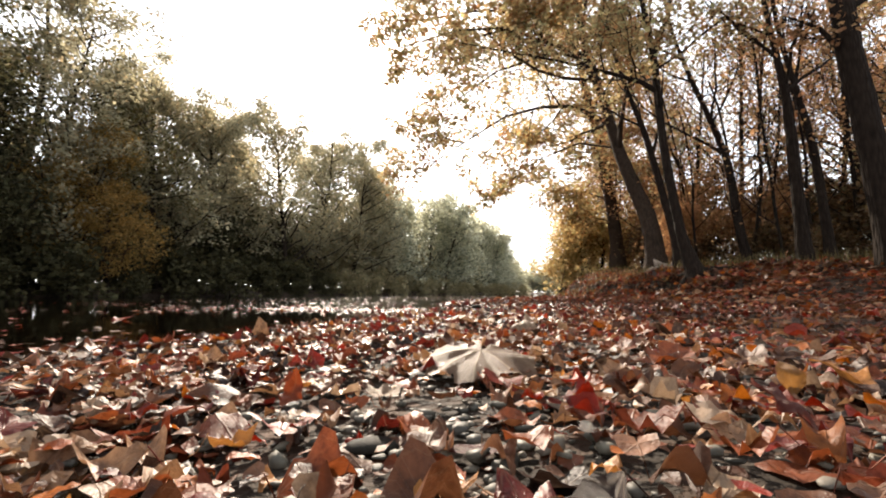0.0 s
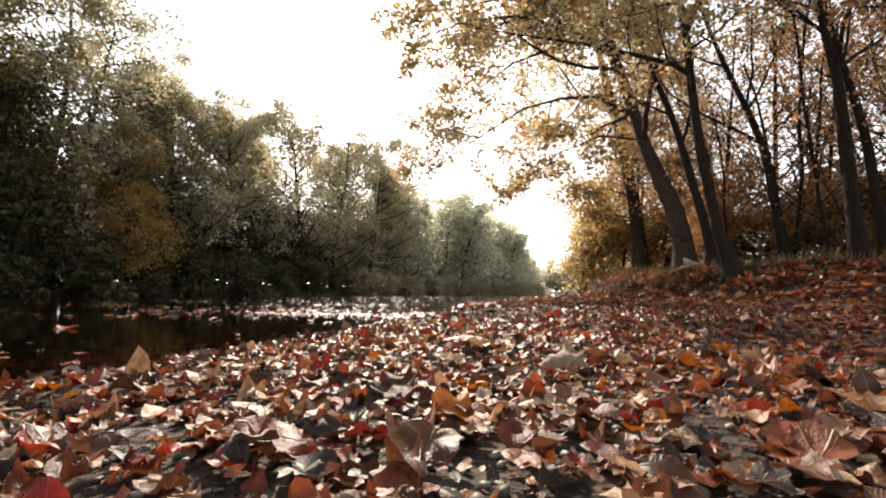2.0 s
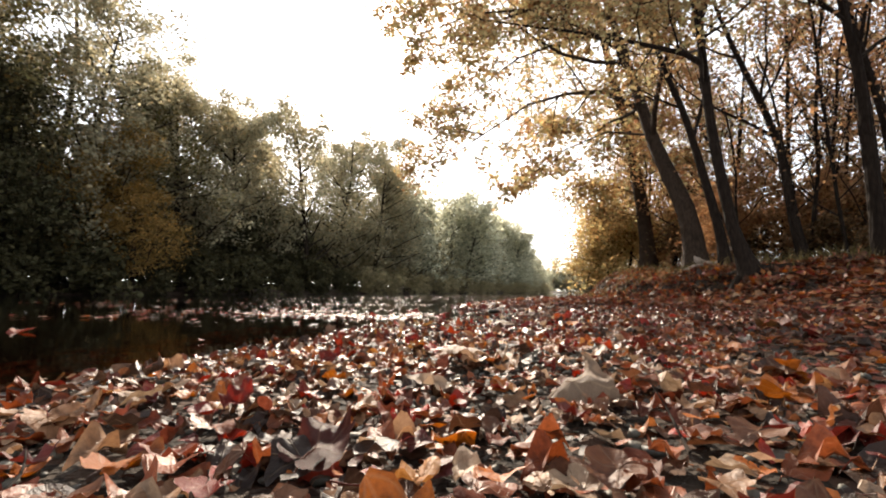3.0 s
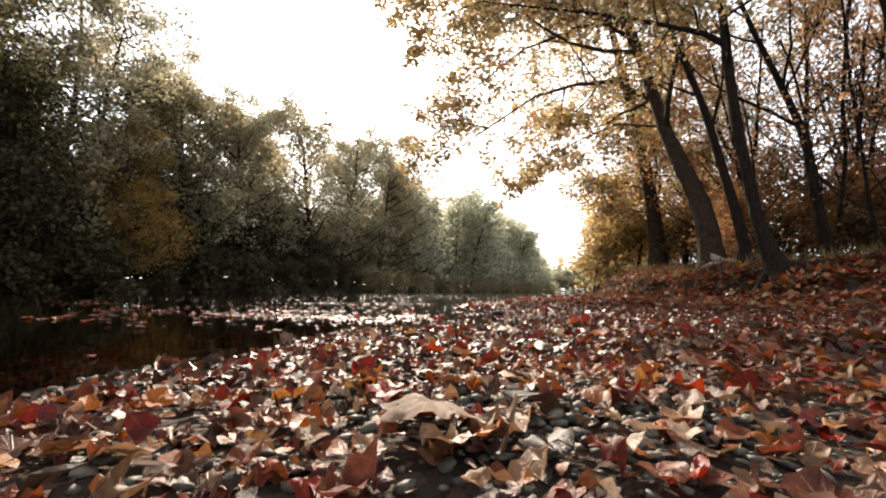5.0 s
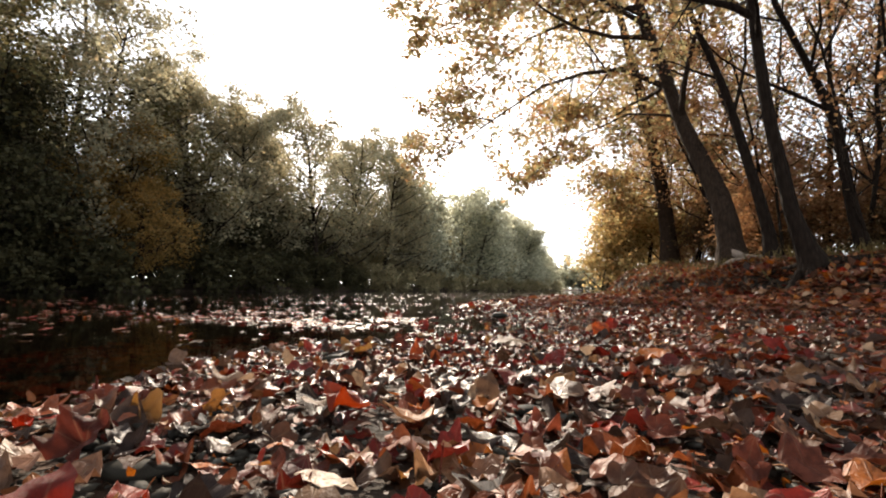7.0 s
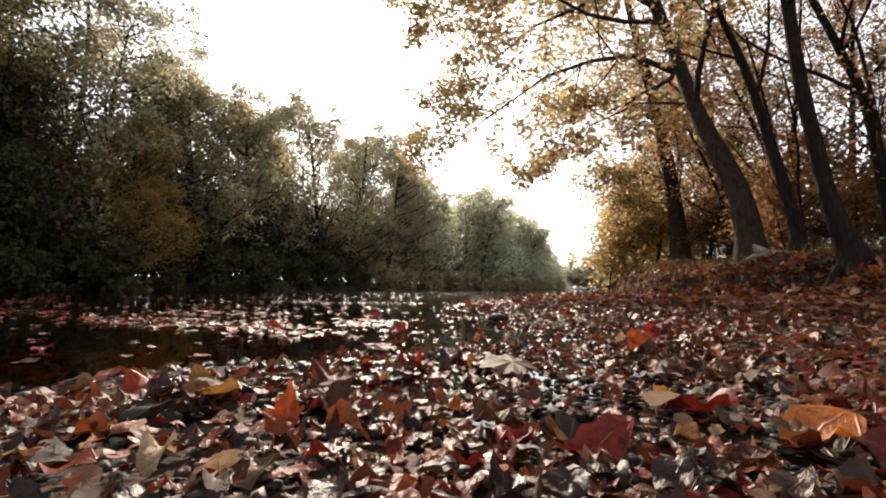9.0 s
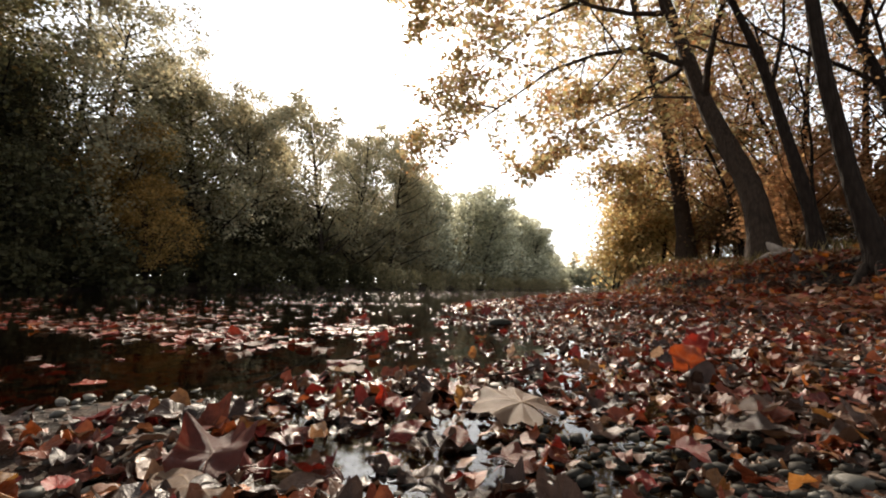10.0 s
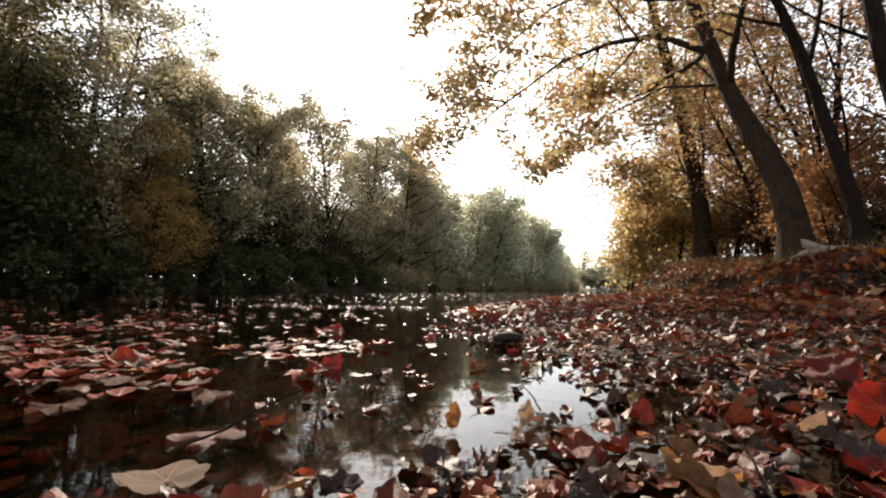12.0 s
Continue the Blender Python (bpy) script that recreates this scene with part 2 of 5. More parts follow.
def stone_material(name, random_by, tone=1.0):
    m, n, l, p = material(name)
    rnd = n.new("ShaderNodeNewGeometry").outputs["Random Per Island"] if random_by == "island" else n.new("ShaderNodeObjectInfo").outputs["Random"]
    r = ramp_node(n, [(0.0, (0.045, 0.044, 0.036)), (0.3, (0.095, 0.088, 0.07)), (0.55, (0.14, 0.128, 0.10)), (0.75, (0.055, 0.05, 0.042)), (1.0, (0.19, 0.165, 0.13))])
    l.new(rnd, r.inputs[0])
    nz = noise_node(n, l, 45.0, 5.0)
    sp = ramp_node(n, [(0.35, (0.55, 0.55, 0.55)), (0.65, (1.15, 1.12, 1.05))])
    l.new(nz.outputs[0], sp.inputs[0])
    l.new(mix_colour(n, l, mix_colour(n, l, r.outputs[0], sp.outputs[0], 0.8, "MULTIPLY"), (tone, tone, tone), 1.0, "MULTIPLY"), p.inputs["Base Color"])
    p.inputs["Roughness"].default_value = 0.6 if tone == 1 else 0.7
    p.inputs["Specular IOR Level"].default_value = 0.3 * tone
    bump(n, l, p, nz.outputs[0], 0.25, 0.003)
    return m


stone_mat, stone_one = stone_material("river_stone", "island"), stone_material("river_stone_single", "object")

dark_stone = stone_material("dark_wet_stone", "object", 0.3)

# water: dark, clear at a steep angle, mirror-like at a flat one
water_mat, n, l, p = material("river_water")
gl = n.new("ShaderNodeBsdfGlossy")
gl.inputs["Roughness"].default_value = 0.03
tp = n.new("ShaderNodeBsdfTransparent")
tp.inputs[0].default_value = (0.5, 0.38, 0.28, 1)
fr = n.new("ShaderNodeFresnel")
fr.inputs["IOR"].default_value = 1.33
mx = n.new("ShaderNodeMixShader")
l.new(fr.outputs[0], mx.inputs[0])
l.new(tp.outputs[0], mx.inputs[1])
l.new(gl.outputs[0], mx.inputs[2])
l.new(mx.outputs[0], n["Material Output"].inputs[0])
rip = noise_node(n, l, 3.2, 3.0, 0.5)
bw = n.new("ShaderNodeBump")
bw.inputs["Strength"].default_value, bw.inputs["Distance"].default_value = 0.10, 0.02
l.new(rip.outputs[0], bw.inputs["Height"])
l.new(bw.outputs[0], gl.inputs["Normal"])

# ---- mesh building ----


def mesh_of(name, verts, tris, mat, uv=None, smooth=True):
    """A triangle mesh from arrays."""
    verts, tris = np.asarray(verts, dtype=np.float32), np.asarray(tris, dtype=np.int32)
    me = bpy.data.meshes.new(name)
    me.vertices.add(len(verts))
    me.vertices.foreach_set("co", verts.ravel())
    me.loops.add(tris.size)
    me.loops.foreach_set("vertex_index", tris.ravel())
    me.polygons.add(len(tris))
    me.polygons.foreach_set("loop_start", np.arange(0, tris.size, 3, dtype=np.int32))
    me.polygons.foreach_set("use_smooth", np.full(len(tris), smooth))
    if uv is not None:
        layer = me.uv_layers.new(name="UVMap")
        layer.data.foreach_set("uv", np.asarray(uv, dtype=np.float32)[tris.ravel()].ravel())
    me.update(calc_edges=True)
    me.validate()
    me.materials.append(mat)
    return me


def part(name, me, parent=None, label=""):
    ob = new(name, me)
    if parent is not None:
        ob.parent = parent
    return tagged(ob, label)


def scatter(templates, which, mats, name, mat):
    """Many copies of small templates (verts, tris, uv) as one mesh; mats: an (n, 4, 4) array."""
    vs, ts, us, base = [], [], [], 0
    for k, (tv, tt, tu) in enumerate(templates):
        sel = np.nonzero(which == k)[0]
        if not len(sel):
            continue
        m = mats[sel]
        v = np.einsum("nij,vj->nvi", m[:, :3, :3], tv) + m[:, None, :3, 3]
        t = tt[None] + (np.arange(len(sel)) * len(tv))[:, None, None] + base
        vs.append(v.reshape(-1, 3))
        ts.append(t.reshape(-1, 3))
        us.append(np.tile(tu, (len(sel), 1)))
        base += len(sel) * len(tv)
    return mesh_of(name, np.vstack(vs), np.vstack(ts), mat, np.vstack(us))


def frames_of(pos, yaw, tilt, tilt_dir, size):
    """Placement matrices: turned by yaw, tilted by tilt about a level axis, scaled."""
    n = len(pos)
    m = np.zeros((n, 4, 4))
    cy, sy = np.cos(yaw), np.sin(yaw)
    rz = np.zeros((n, 3, 3))
    rz[:, 0, 0], rz[:, 0, 1], rz[:, 1, 0], rz[:, 1, 1], rz[:, 2, 2] = cy, -sy, sy, cy, 1
    ax, ay = np.cos(tilt_dir), np.sin(tilt_dir)
    c, s = np.cos(tilt), np.sin(tilt)
    k = 1 - c
    rt = np.empty((n, 3, 3))
    rt[:, 0, 0], rt[:, 0, 1], rt[:, 0, 2] = c + ax * ax * k, ax * ay * k, ay * s
    rt[:, 1, 0], rt[:, 1, 1], rt[:, 1, 2] = ax * ay * k, c + ay * ay * k, -ax * s
    rt[:, 2, 0], rt[:, 2, 1], rt[:, 2, 2] = -ay * s, ax * s, c
    m[:, :3, :3] = np.einsum("nij,njk->nik", rt, rz) * np.asarray(size)[:, None, None]
    m[:, :3, 3] = pos
    m[:, 3, 3] = 1
    return m


def tube(points, radii, sides, wobble=0.0, rng=None):
    """A tapered tube along points: verts, tris."""
    pts = np.asarray(points, dtype=float)
    n = len(pts)
    tang = np.gradient(pts, axis=0)
    tang /= np.linalg.norm(tang, axis=1)[:, None] + 1e-9
    ref = np.array([0.0, 0, 1]) if abs(tang[0][2]) < 0.8 else np.array([0.0, 1, 0])
    side = np.cross(tang, ref)
    side /= np.linalg.norm(side, axis=1)[:, None] + 1e-9
    up = np.cross(side, tang)
    a = np.linspace(0, 2 * np.pi, sides, endpoint=False)
    r = np.asarray(radii, dtype=float)[:, None] * np.ones((1, sides))
    if wobble:
        r = r * (1 + wobble * rng.standard_normal((n, sides)))
    v = pts[:, None] + r[..., None] * (np.cos(a)[None, :, None] * side[:, None] + np.sin(a)[None, :, None] * up[:, None])
    i = np.arange(n - 1)[:, None] * sides
    j = np.arange(sides)[None]
    q = np.stack([i + j, i + (j + 1) % sides, i + sides + (j + 1) % sides, i + sides + j], -1).reshape(-1, 4)
    return v.reshape(-1, 3), np.vstack([q[:, [0, 1, 2]], q[:, [0, 2, 3]]])


def joined(pieces):
    vs, ts, base = [], [], 0
    for v, t in pieces:
        vs.append(v)
        ts.append(t + base)
        base += len(v)
    return np.vstack(vs), np.vstack(ts)


# ---- the lie of the land ----
SHORE_Y = [-60, 0, 1.5, 1.75, 2.1, 2.5, 3.0, 3.3, 3.5, 3.7, 3.9, 4.1, 4.3, 4.55, 4.8, 5.0, 5.3, 5.5, 5.75, 6.2, 6.9, 8.2, 11.5, 14, 18, 25, 40, 60, 400]
SHORE_X = [-2.8, -1.8, -1.47, -1.58, -1.5, -1.6, -1.68, -1.72, -1.72, -1.62, -1.52, -1.42, -1.34, -1.2, -1.1, -1.05, -1.1, -1.4, -1.75, -2.1, -2.4, -3.1, -3.4, -3.6, -3.7, -3.6, -2.4, -1.0, -1.0]
TOE_Y, TOE_X = [-60, 0, 3, 6, 10, 13, 16, 21, 27, 40, 400], [7, 4.2, 3.2, 2.0, 0.4, -0.4, -0.8, -2.0, -2.8, -2.4, -0.5]
FAR = 1.7                     # the far bank stands this much further off than a plan drawn at 40 m
FAR_BANK = -0.5 - 39.5 * FAR


def step(v):
    v = np.clip(v, 0, 1)
    return v * v * (3 - 2 * v)


def inland(x, y):
    return x - np.interp(y, SHORE_Y, SHORE_X) - 0.03 * np.sin(3.1 * y + 0.6) - 0.03 * np.sin(7.3 * y)


def land(x, y):
    """Height of the ground; the water stands at 0."""
    x, y = np.asarray(x, dtype=float), np.asarray(y, dtype=float)
    d = inland(x, y)
    h = np.where(d > 0, 0.014 * np.minimum(d, 2.5) + 0.012 * np.clip(d - 2.5, 0, 4), np.maximum(0.06 * d, -0.9))
    b = x - np.interp(y, TOE_Y, TOE_X) + 0.25 * np.sin(1.7 * y) + 0.12 * np.sin(4.1 * y + 1)
    h = h + (0.04 + 0.46 * step((y - 4.5) / 7)) * step(b / 1.9) + 0.16 * step((b - 0.75) / 0.15) * step((y - 8) / 3) + 0.025 * np.clip(b - 1.5, 0, 30)
    h = h + 0.55 * step((y - 15) / 9) * step(b / 2.6) + 0.055 * step(b / 1.2) * np.sin(2.7 * x + 1.1 * np.sin(2.1 * y)) * np.sin(2.3 * y + 0.7 * x)
    h = h + 2.2 * step((x - 5.5 - 0.2 * (y - 10)) / 7) * step((y - 9) / 8)
    h = h + 0.012 * np.sin(5.3 * x + 1.3) * np.sin(4.7 * y) + 0.02 * np.sin(1.9 * x) * np.sin(1.3 * y + 2)
    w = FAR_BANK + 0.8 * np.sin(0.21 * y) + 0.5 * np.sin(0.53 * y + 1) - x
    h = np.where(x < FAR_BANK + 1.5, np.maximum(h, -0.9 + 1.7 * step((w + 1.5) / 4.0) + 0.06 * np.clip(w, 0, 40)), h)
    end = y - 350 * FAR - 0.3 * x
    return np.where(y > 280 * FAR, np.maximum(h, -0.9 + 2.2 * step(end / 12)), h)


def axis(lo, hi, fine_lo, fine_hi, fine):
    a = [fine_lo]
    d = fine
    while a[0] > lo:
        d *= 1.12
        a.insert(0, a[0] - d)
    b = list(np.arange(fine_lo + fine, fine_hi, fine))
    a += b
    d = fine
    while a[-1] < hi:
        d *= 1.10
        a.append(a[-1] + d)
    return np.array(a)


gx, gy = axis(-900, 900, -4.5, 4.5, 0.085), axis(-600, 1500, -0.6, 14.0, 0.085)
GX, GY = np.meshgrid(gx, gy)
GV = np.stack([GX, GY, land(GX, GY)], -1).reshape(-1, 3)
ix, iy = np.meshgrid(np.arange(len(gx) - 1), np.arange(len(gy) - 1))
q0 = (iy * len(gx) + ix).ravel()
GT = np.vstack([np.stack([q0, q0 + 1, q0 + len(gx) + 1], 1), np.stack([q0, q0 + len(gx) + 1, q0 + len(gx)], 1)])
ground = part("ground", mesh_of("ground", GV, GT, ground_mat))
tagged(ground, "damp gravel river bank rising to a wooded earth bank", "ground", kind="structure")
wv = np.array([[x, y, 0.0] for y in (-400, 0, 60, 1050) for x in (-260, -20, 3.0)])
wt = []
for r in range(3):
    for c in range(2):
        a = r * 3 + c
        wt += [[a, a + 1, a + 4], [a, a + 4, a + 3]]
water = part("water", mesh_of("water", wv, wt, water_mat))
tagged(water, "dark calm river water mirroring the far trees", "water", kind="structure")

# ---- trees ----


def leaf_card(kind):
    """A small crown leaf: folded along its middle; verts, tris, uv."""
    if kind == 0:
        v = np.array([[0, 0, 0], [-0.36, 0.45, 0.12], [0, 0.5, 0], [0.36, 0.45, 0.12], [0, 1, -0.06]])
        t = np.array([[0, 2, 1], [0, 3, 2], [1, 2, 4], [2, 3, 4]])
    else:
        v = np.array([[0, 0, 0], [-0.5, 0.25, 0.1], [-0.22, 0.5, 0.03], [-0.42, 0.8, 0.08], [0, 1, -0.1], [0.42, 0.8, 0.1], [0.22, 0.5, 0.03], [0.5, 0.25, 0.06]])
        t = np.array([[0, 2, 1], [0, 6, 2], [0, 7, 6], [2, 4, 3], [2, 6, 4], [6, 5, 4]])
    return v, t, v[:, :2]


FAR_CARD = (np.array([[0, 0, 0], [-0.42, 0.5, 0.14], [0, 1, -0.05], [0.42, 0.5, 0.14]]), np.array([[0, 2, 1], [0, 3, 2]]), np.array([[0, 0], [-0.4, 0.5], [0, 1], [0.4, 0.5]]))
CARDS = [leaf_card(0), leaf_card(1), FAR_CARD]


def wander(rng, start, way, length, steps, bend, rise):
    pts = [np.array(start, dtype=float)]
    d = np.array(way, dtype=float)
    d /= np.linalg.norm(d)
    for _ in range(steps):
        d = d + bend * rng.standard_normal(3) + np.array([0, 0, rise])
        d /= np.linalg.norm(d)
        pts.append(pts[-1] + d * length / steps)
    return np.array(pts)


WOOD_LEVELS = [3]


def sprout(rng, pts, r0, level, levels, wood, twigs, count, spread, rise, first=0.3, ratio=0.55):
    """Side branches off a limb, down to twigs that carry leaves."""
    total = np.linalg.norm(np.diff(pts, axis=0), axis=1).sum()
    for k in range(count):
        f = first + (1 - first) * (k + rng.random()) / count
        i = min(int(f * (len(pts) - 1)), len(pts) - 2)
        w = f * (len(pts) - 1) - i
        at = pts[i] * (1 - w) + pts[i + 1] * w
        d = pts[i + 1] - pts[i]
        d = d / np.linalg.norm(d)
        side = rng.standard_normal(3)
        side -= d * side.dot(d)
        side /= np.linalg.norm(side)
        way = d * (1 - spread) + side * spread
        length = total * ratio * (1.15 - 0.6 * f) * rng.uniform(0.7, 1.25)
        r = max(r0 * (1 - 0.75 * f) * 0.5, 0.008)
        b = wander(rng, at, way, length, 5 if level < levels else 3, 0.16, rise)
        if level <= WOOD_LEVELS[0]:
            wood.append((b, np.linspace(r, max(r * 0.25, 0.004), len(b)), 5 if level == 1 else 3))
        if level < levels:
            sprout(rng, b, r, level + 1, levels, wood, twigs, min(6, max(3, count // 2 + 1)), spread, rise * 0.6, 0.25, 0.5)
        if level >= levels - 1:
            twigs.append(b)


def foliage(rng, twigs, amount, size, jitter, flat=0.6, dense=0.6):
    """Leaf placements round the twigs."""
    full = [t for t in twigs if rng.random() < dense] or twigs
    segs = np.array([t[k] for t in full for k in range(1, len(t))])
    nxt = np.array([t[k - 1] for t in full for k in range(1, len(t))])
    pick = rng.integers(0, len(segs), amount)
    f = rng.random((amount, 1))
    pos = segs[pick] * f + nxt[pick] * (1 - f) + rng.standard_normal((amount, 3)) * jitter * np.array([1, 1, flat])
    m = frames_of(pos, rng.uniform(0, 2 * np.pi, amount), rng.normal(0.0, 0.9, amount), rng.uniform(0, 2 * np.pi, amount), size * rng.uniform(0.6, 1.25, amount))
    return m


def wood_mesh(name, wood, mat):
    return mesh_of(name, *joined([tube(p, r, s) for p, r, s in wood]), mat)


def build_tree(name, label, seed, trunk, radii, limbs, mats, leaves, leaf_size, jitter=0.25, count=9, levels=3, first=0.35, spread=0.62, rise=0.06, ratio=0.42, card=0, group="", sides=10, flare=1.5, bough=1.0):
    """A tree: trunk (swelling at the root), limbs with twigs, crown. Points are relative to the tree's foot."""
    rng = np.random.default_rng(seed)
    root = new(name)
    tagged(root, label, "tree", group)
    tp = np.array(trunk, dtype=float)
    f = np.linspace(0, len(tp) - 1, len(tp) * 4)
    pts = np.stack([np.interp(f, np.arange(len(tp)), tp[:, k]) for k in range(3)], 1)
    for _ in range(2):
        pts[1:-1] = (pts[:-2] + 2 * pts[1:-1] + pts[2:]) / 4
    rad = np.interp(f, np.arange(len(tp)), radii)
    rad = rad * (1 + (flare - 1) * np.exp(-np.linalg.norm(pts - pts[0], axis=1) / 0.35))
    pts[0] -= (0, 0, 0.25)
    part("trunk", mesh_of("trunk", *tube(pts, rad, sides, 0.035, rng), mats[0]), root)
    twigs, small = [], []
    for lp, lr, ln in limbs:
        lp = np.array(lp, dtype=float)
        wood = [(lp, np.linspace(lr, lr * 0.2, len(lp)), 7)]
        own = []
        sprout(rng, lp, lr, 2, levels, wood, own, 14, 0.6, 0.03, 0.22, 0.30)
        limb = part("limb", wood_mesh("limb", wood, mats[0]), root)
        m = foliage(rng, own, ln, leaf_size, jitter, 0.6, 0.85)
        tagged(part("leaf_spray", scatter([CARDS[card]], np.zeros(len(m), int), m, "leaf_spray", mats[1]), limb), kind="stuff")
    sprout(rng, pts, radii[0] * bough, 1, levels, small, twigs, count, spread, rise, first, ratio)
    tagged(part("bough", wood_mesh("bough", small, mats[0]), root), kind="stuff")
    if leaves:
        m = foliage(rng, twigs, leaves, leaf_size, jitter)
        tagged(part("crown", scatter([CARDS[card]], np.zeros(len(m), int), m, "crown", mats[1]), root), kind="stuff")
    return root


def rel(points, base):
    return [tuple(a - b for a, b in zip(p, base)) for p in points]


def stand_off(points, k):
    """Points drawn nearer or further from the middle of the path."""
    return [(-0.5 + (x + 0.5) * k, 1.9 + (y - 1.9) * k, 0.22 + (z - 0.22) * k) for x, y, z in points]


# the leaning tree over the water, with the long limb
a_line = stand_off([(1.39, 14.94, 1.0), (1.33, 15.15, 2.08), (1.12, 15.46, 3.01), (0.78, 15.77, 4.01), (0.49, 16.09, 5.00), (0.05, 16.71, 7.22), (-0.51, 17.24, 9.67), (-0.67, 17.55, 10.96), (-1.25, 18.28, 14.62), (-1.36, 18.59, 17.76)], 1.03)
a0 = (a_line[0][0], a_line[0][1], float(land(a_line[0][0], a_line[0][1])))
a_line[0] = a0
a_limbs = [
    ([(0.21, 16.50, 6.16), (-0.94, 16.71, 7.05), (-2.19, 17.34, 7.46), (-3.76, 18.07, 7.60), (-6.16, 19.01, 6.89), (-9.30, 19.85, 5.63)], 0.095, 2160),
    ([(-5.9, 18.9, 6.97), (-7.3, 19.7, 7.7), (-8.6, 19.9, 8.5), (-9.9, 20.1, 8.8)], 0.04, 700),
    ([(-7.4, 19.35, 6.39), (-8.8, 19.8, 6.9), (-10.2, 20.2, 7.0)], 0.03, 500),
    ([(0.47, 16.09, 5.11), (-0.84, 17.34, 5.84), (-2.51, 18.80, 5.84), (-4.07, 20.06, 5.32), (-5.33, 20.89, 4.59)], 0.04, 2160),
    ([(-0.31, 17.03, 8.56), (-1.67, 16.30, 9.40), (-3.34, 15.88, 10.13), (-5.22, 15.88, 10.44), (-7.94, 16.30, 10.44)], 0.085, 2160),
    ([(-3.2, 15.9, 10.1), (-5.3, 17.0, 10.6), (-7.3, 18.0, 10.7), (-8.9, 18.5, 11.0)], 0.05, 1080),
    ([(-0.47, 17.24, 9.29), (-2.09, 18.18, 10.02), (-4.39, 19.22, 10.23), (-6.48, 20.06, 9.61), (-8.57, 20.89, 8.77)], 0.085, 2160),
    ([(-0.63, 17.34, 10.02), (-2.30, 17.76, 11.49), (-4.70, 18.39, 12.74), (-7.6, 18.5, 13.0), (-9.9, 18.5, 13.5)], 0.085, 2448),
    ([(-0.84, 17.65, 11.49), (-1.88, 16.09, 12.95), (-3.55, 14.83, 13.99), (-5.64, 14.21, 14.62)], 0.08, 1872)]
A = build_tree("leaning_tree", "leaning grey-barked tree with thin golden-brown leaves on the bank", 11,
    rel(a_line, a0), [0.30, 0.27, 0.25, 0.225, 0.20, 0.165, 0.135, 0.12, 0.07, 0.03],
    [(rel(stand_off(p_, 1.03), a0), r_, n_) for p_, r_, n_ in a_limbs],
    (bark, gold_crown), 8500, 0.17, 0.24, count=12, card=1, first=0.42, ratio=0.36)
A.matrix_world = pose(*a0)
b0 = (1.72, 10.4, float(land(1.72, 10.4)))
B = build_tree("bank_tree", "dark-barked tree forking high above roots on the bank", 12,
    rel([b0, (1.58, 10.4, 0.93), (1.45, 10.4, 1.46), (1.34, 10.4, 2.3), (1.22, 10.4, 3.3), (1.16, 10.4, 4.4), (1.14, 10.45, 5.4), (1.0, 10.6, 6.5), (0.8, 10.9, 8.5), (0.7, 11, 11)], b0),
    [0.125, 0.11, 0.10, 0.095, 0.088, 0.08, 0.07, 0.06, 0.04, 0.02],
    [(rel([(1.14, 10.4, 4.55), (0.85, 10.4, 4.81), (0.25, 10.4, 5.11), (-0.83, 10.4, 5.6), (-2.0, 10.5, 6.1), (-3.4, 10.8, 6.8)], b0), 0.065, 1500),
     (rel([(1.14, 10.45, 5.4), (1.5, 10.5, 6.4), (1.7, 10.7, 7.8), (2.0, 10.9, 9.5)], b0), 0.06, 1200)],
    (bark_dark, gold_crown), 5500, 0.10, 0.22, count=8, card=2, first=0.5, ratio=0.3, flare=2.0)
B.matrix_world = pose(*b0)
c_line = stand_off([(0.42, 23.0, 1.0), (0.38, 23, 2.6), (0.2, 23, 4.7), (-0.2, 23, 7.6), (-0.7, 23, 10.0), (-1.15, 23, 12.5), (-1.6, 23, 15.5), (-1.9, 23, 19.5)], 1.15)
c0 = (c_line[0][0], c_line[0][1], float(land(c_line[0][0], c_line[0][1])))
c_line[0] = c0
C = build_tree("ivy_tree", "upright dark-trunked tree with golden leaves at the water's edge", 13,
    rel(c_line, c0), [0.42, 0.35, 0.30, 0.26, 0.22, 0.16, 0.10, 0.03],
    [(rel(stand_off(p_, 1.15), c0), r_, n_) for p_, r_, n_ in (
        ([(-0.1, 23, 7.0), (-1.4, 22.6, 8.0), (-3.0, 22.4, 8.6), (-4.8, 22.6, 8.4)], 0.06, 1800),
        ([(0.2, 23, 4.6), (-0.9, 23.2, 5.2), (-2.2, 23.5, 5.3), (-3.2, 23.8, 4.8)], 0.045, 1700),
        ([(0.3, 23, 3.6), (-0.8, 23.6, 4.0), (-1.9, 24.0, 3.8)], 0.035, 1200),
        ([(0.2, 23, 5.2), (1.4, 22.8, 6.0), (2.6, 22.8, 6.2)], 0.04, 1400))],
    (bark, gold_crown), 14000, 0.19, 0.44, count=25, card=2, first=0.22, ratio=0.29, bough=0.3)
C.matrix_world = pose(*c0)
e0 = (4.3, 9.0, float(land(4.3, 9.0)))
E_ = build_tree("old_tree", "thick dark old trunk standing inland on the bank", 14,
    rel([e0, (4.12, 9, 2.06), (4.02, 9, 3.1), (3.91, 9, 4.1), (3.86, 9, 5.1), (3.8, 9.2, 7.5), (3.8, 9.4, 10)], e0),
    [0.24, 0.20, 0.19, 0.18, 0.165, 0.12, 0.05],
    [(rel([(3.92, 9, 4.0), (3.5, 8.9, 4.6), (3.1, 8.9, 4.9)], e0), 0.06, 300)], (bark_dark, rust_crown), 1300, 0.10, 0.25, count=7, first=0.6, ratio=0.3)
E_.matrix_world = pose(*e0)
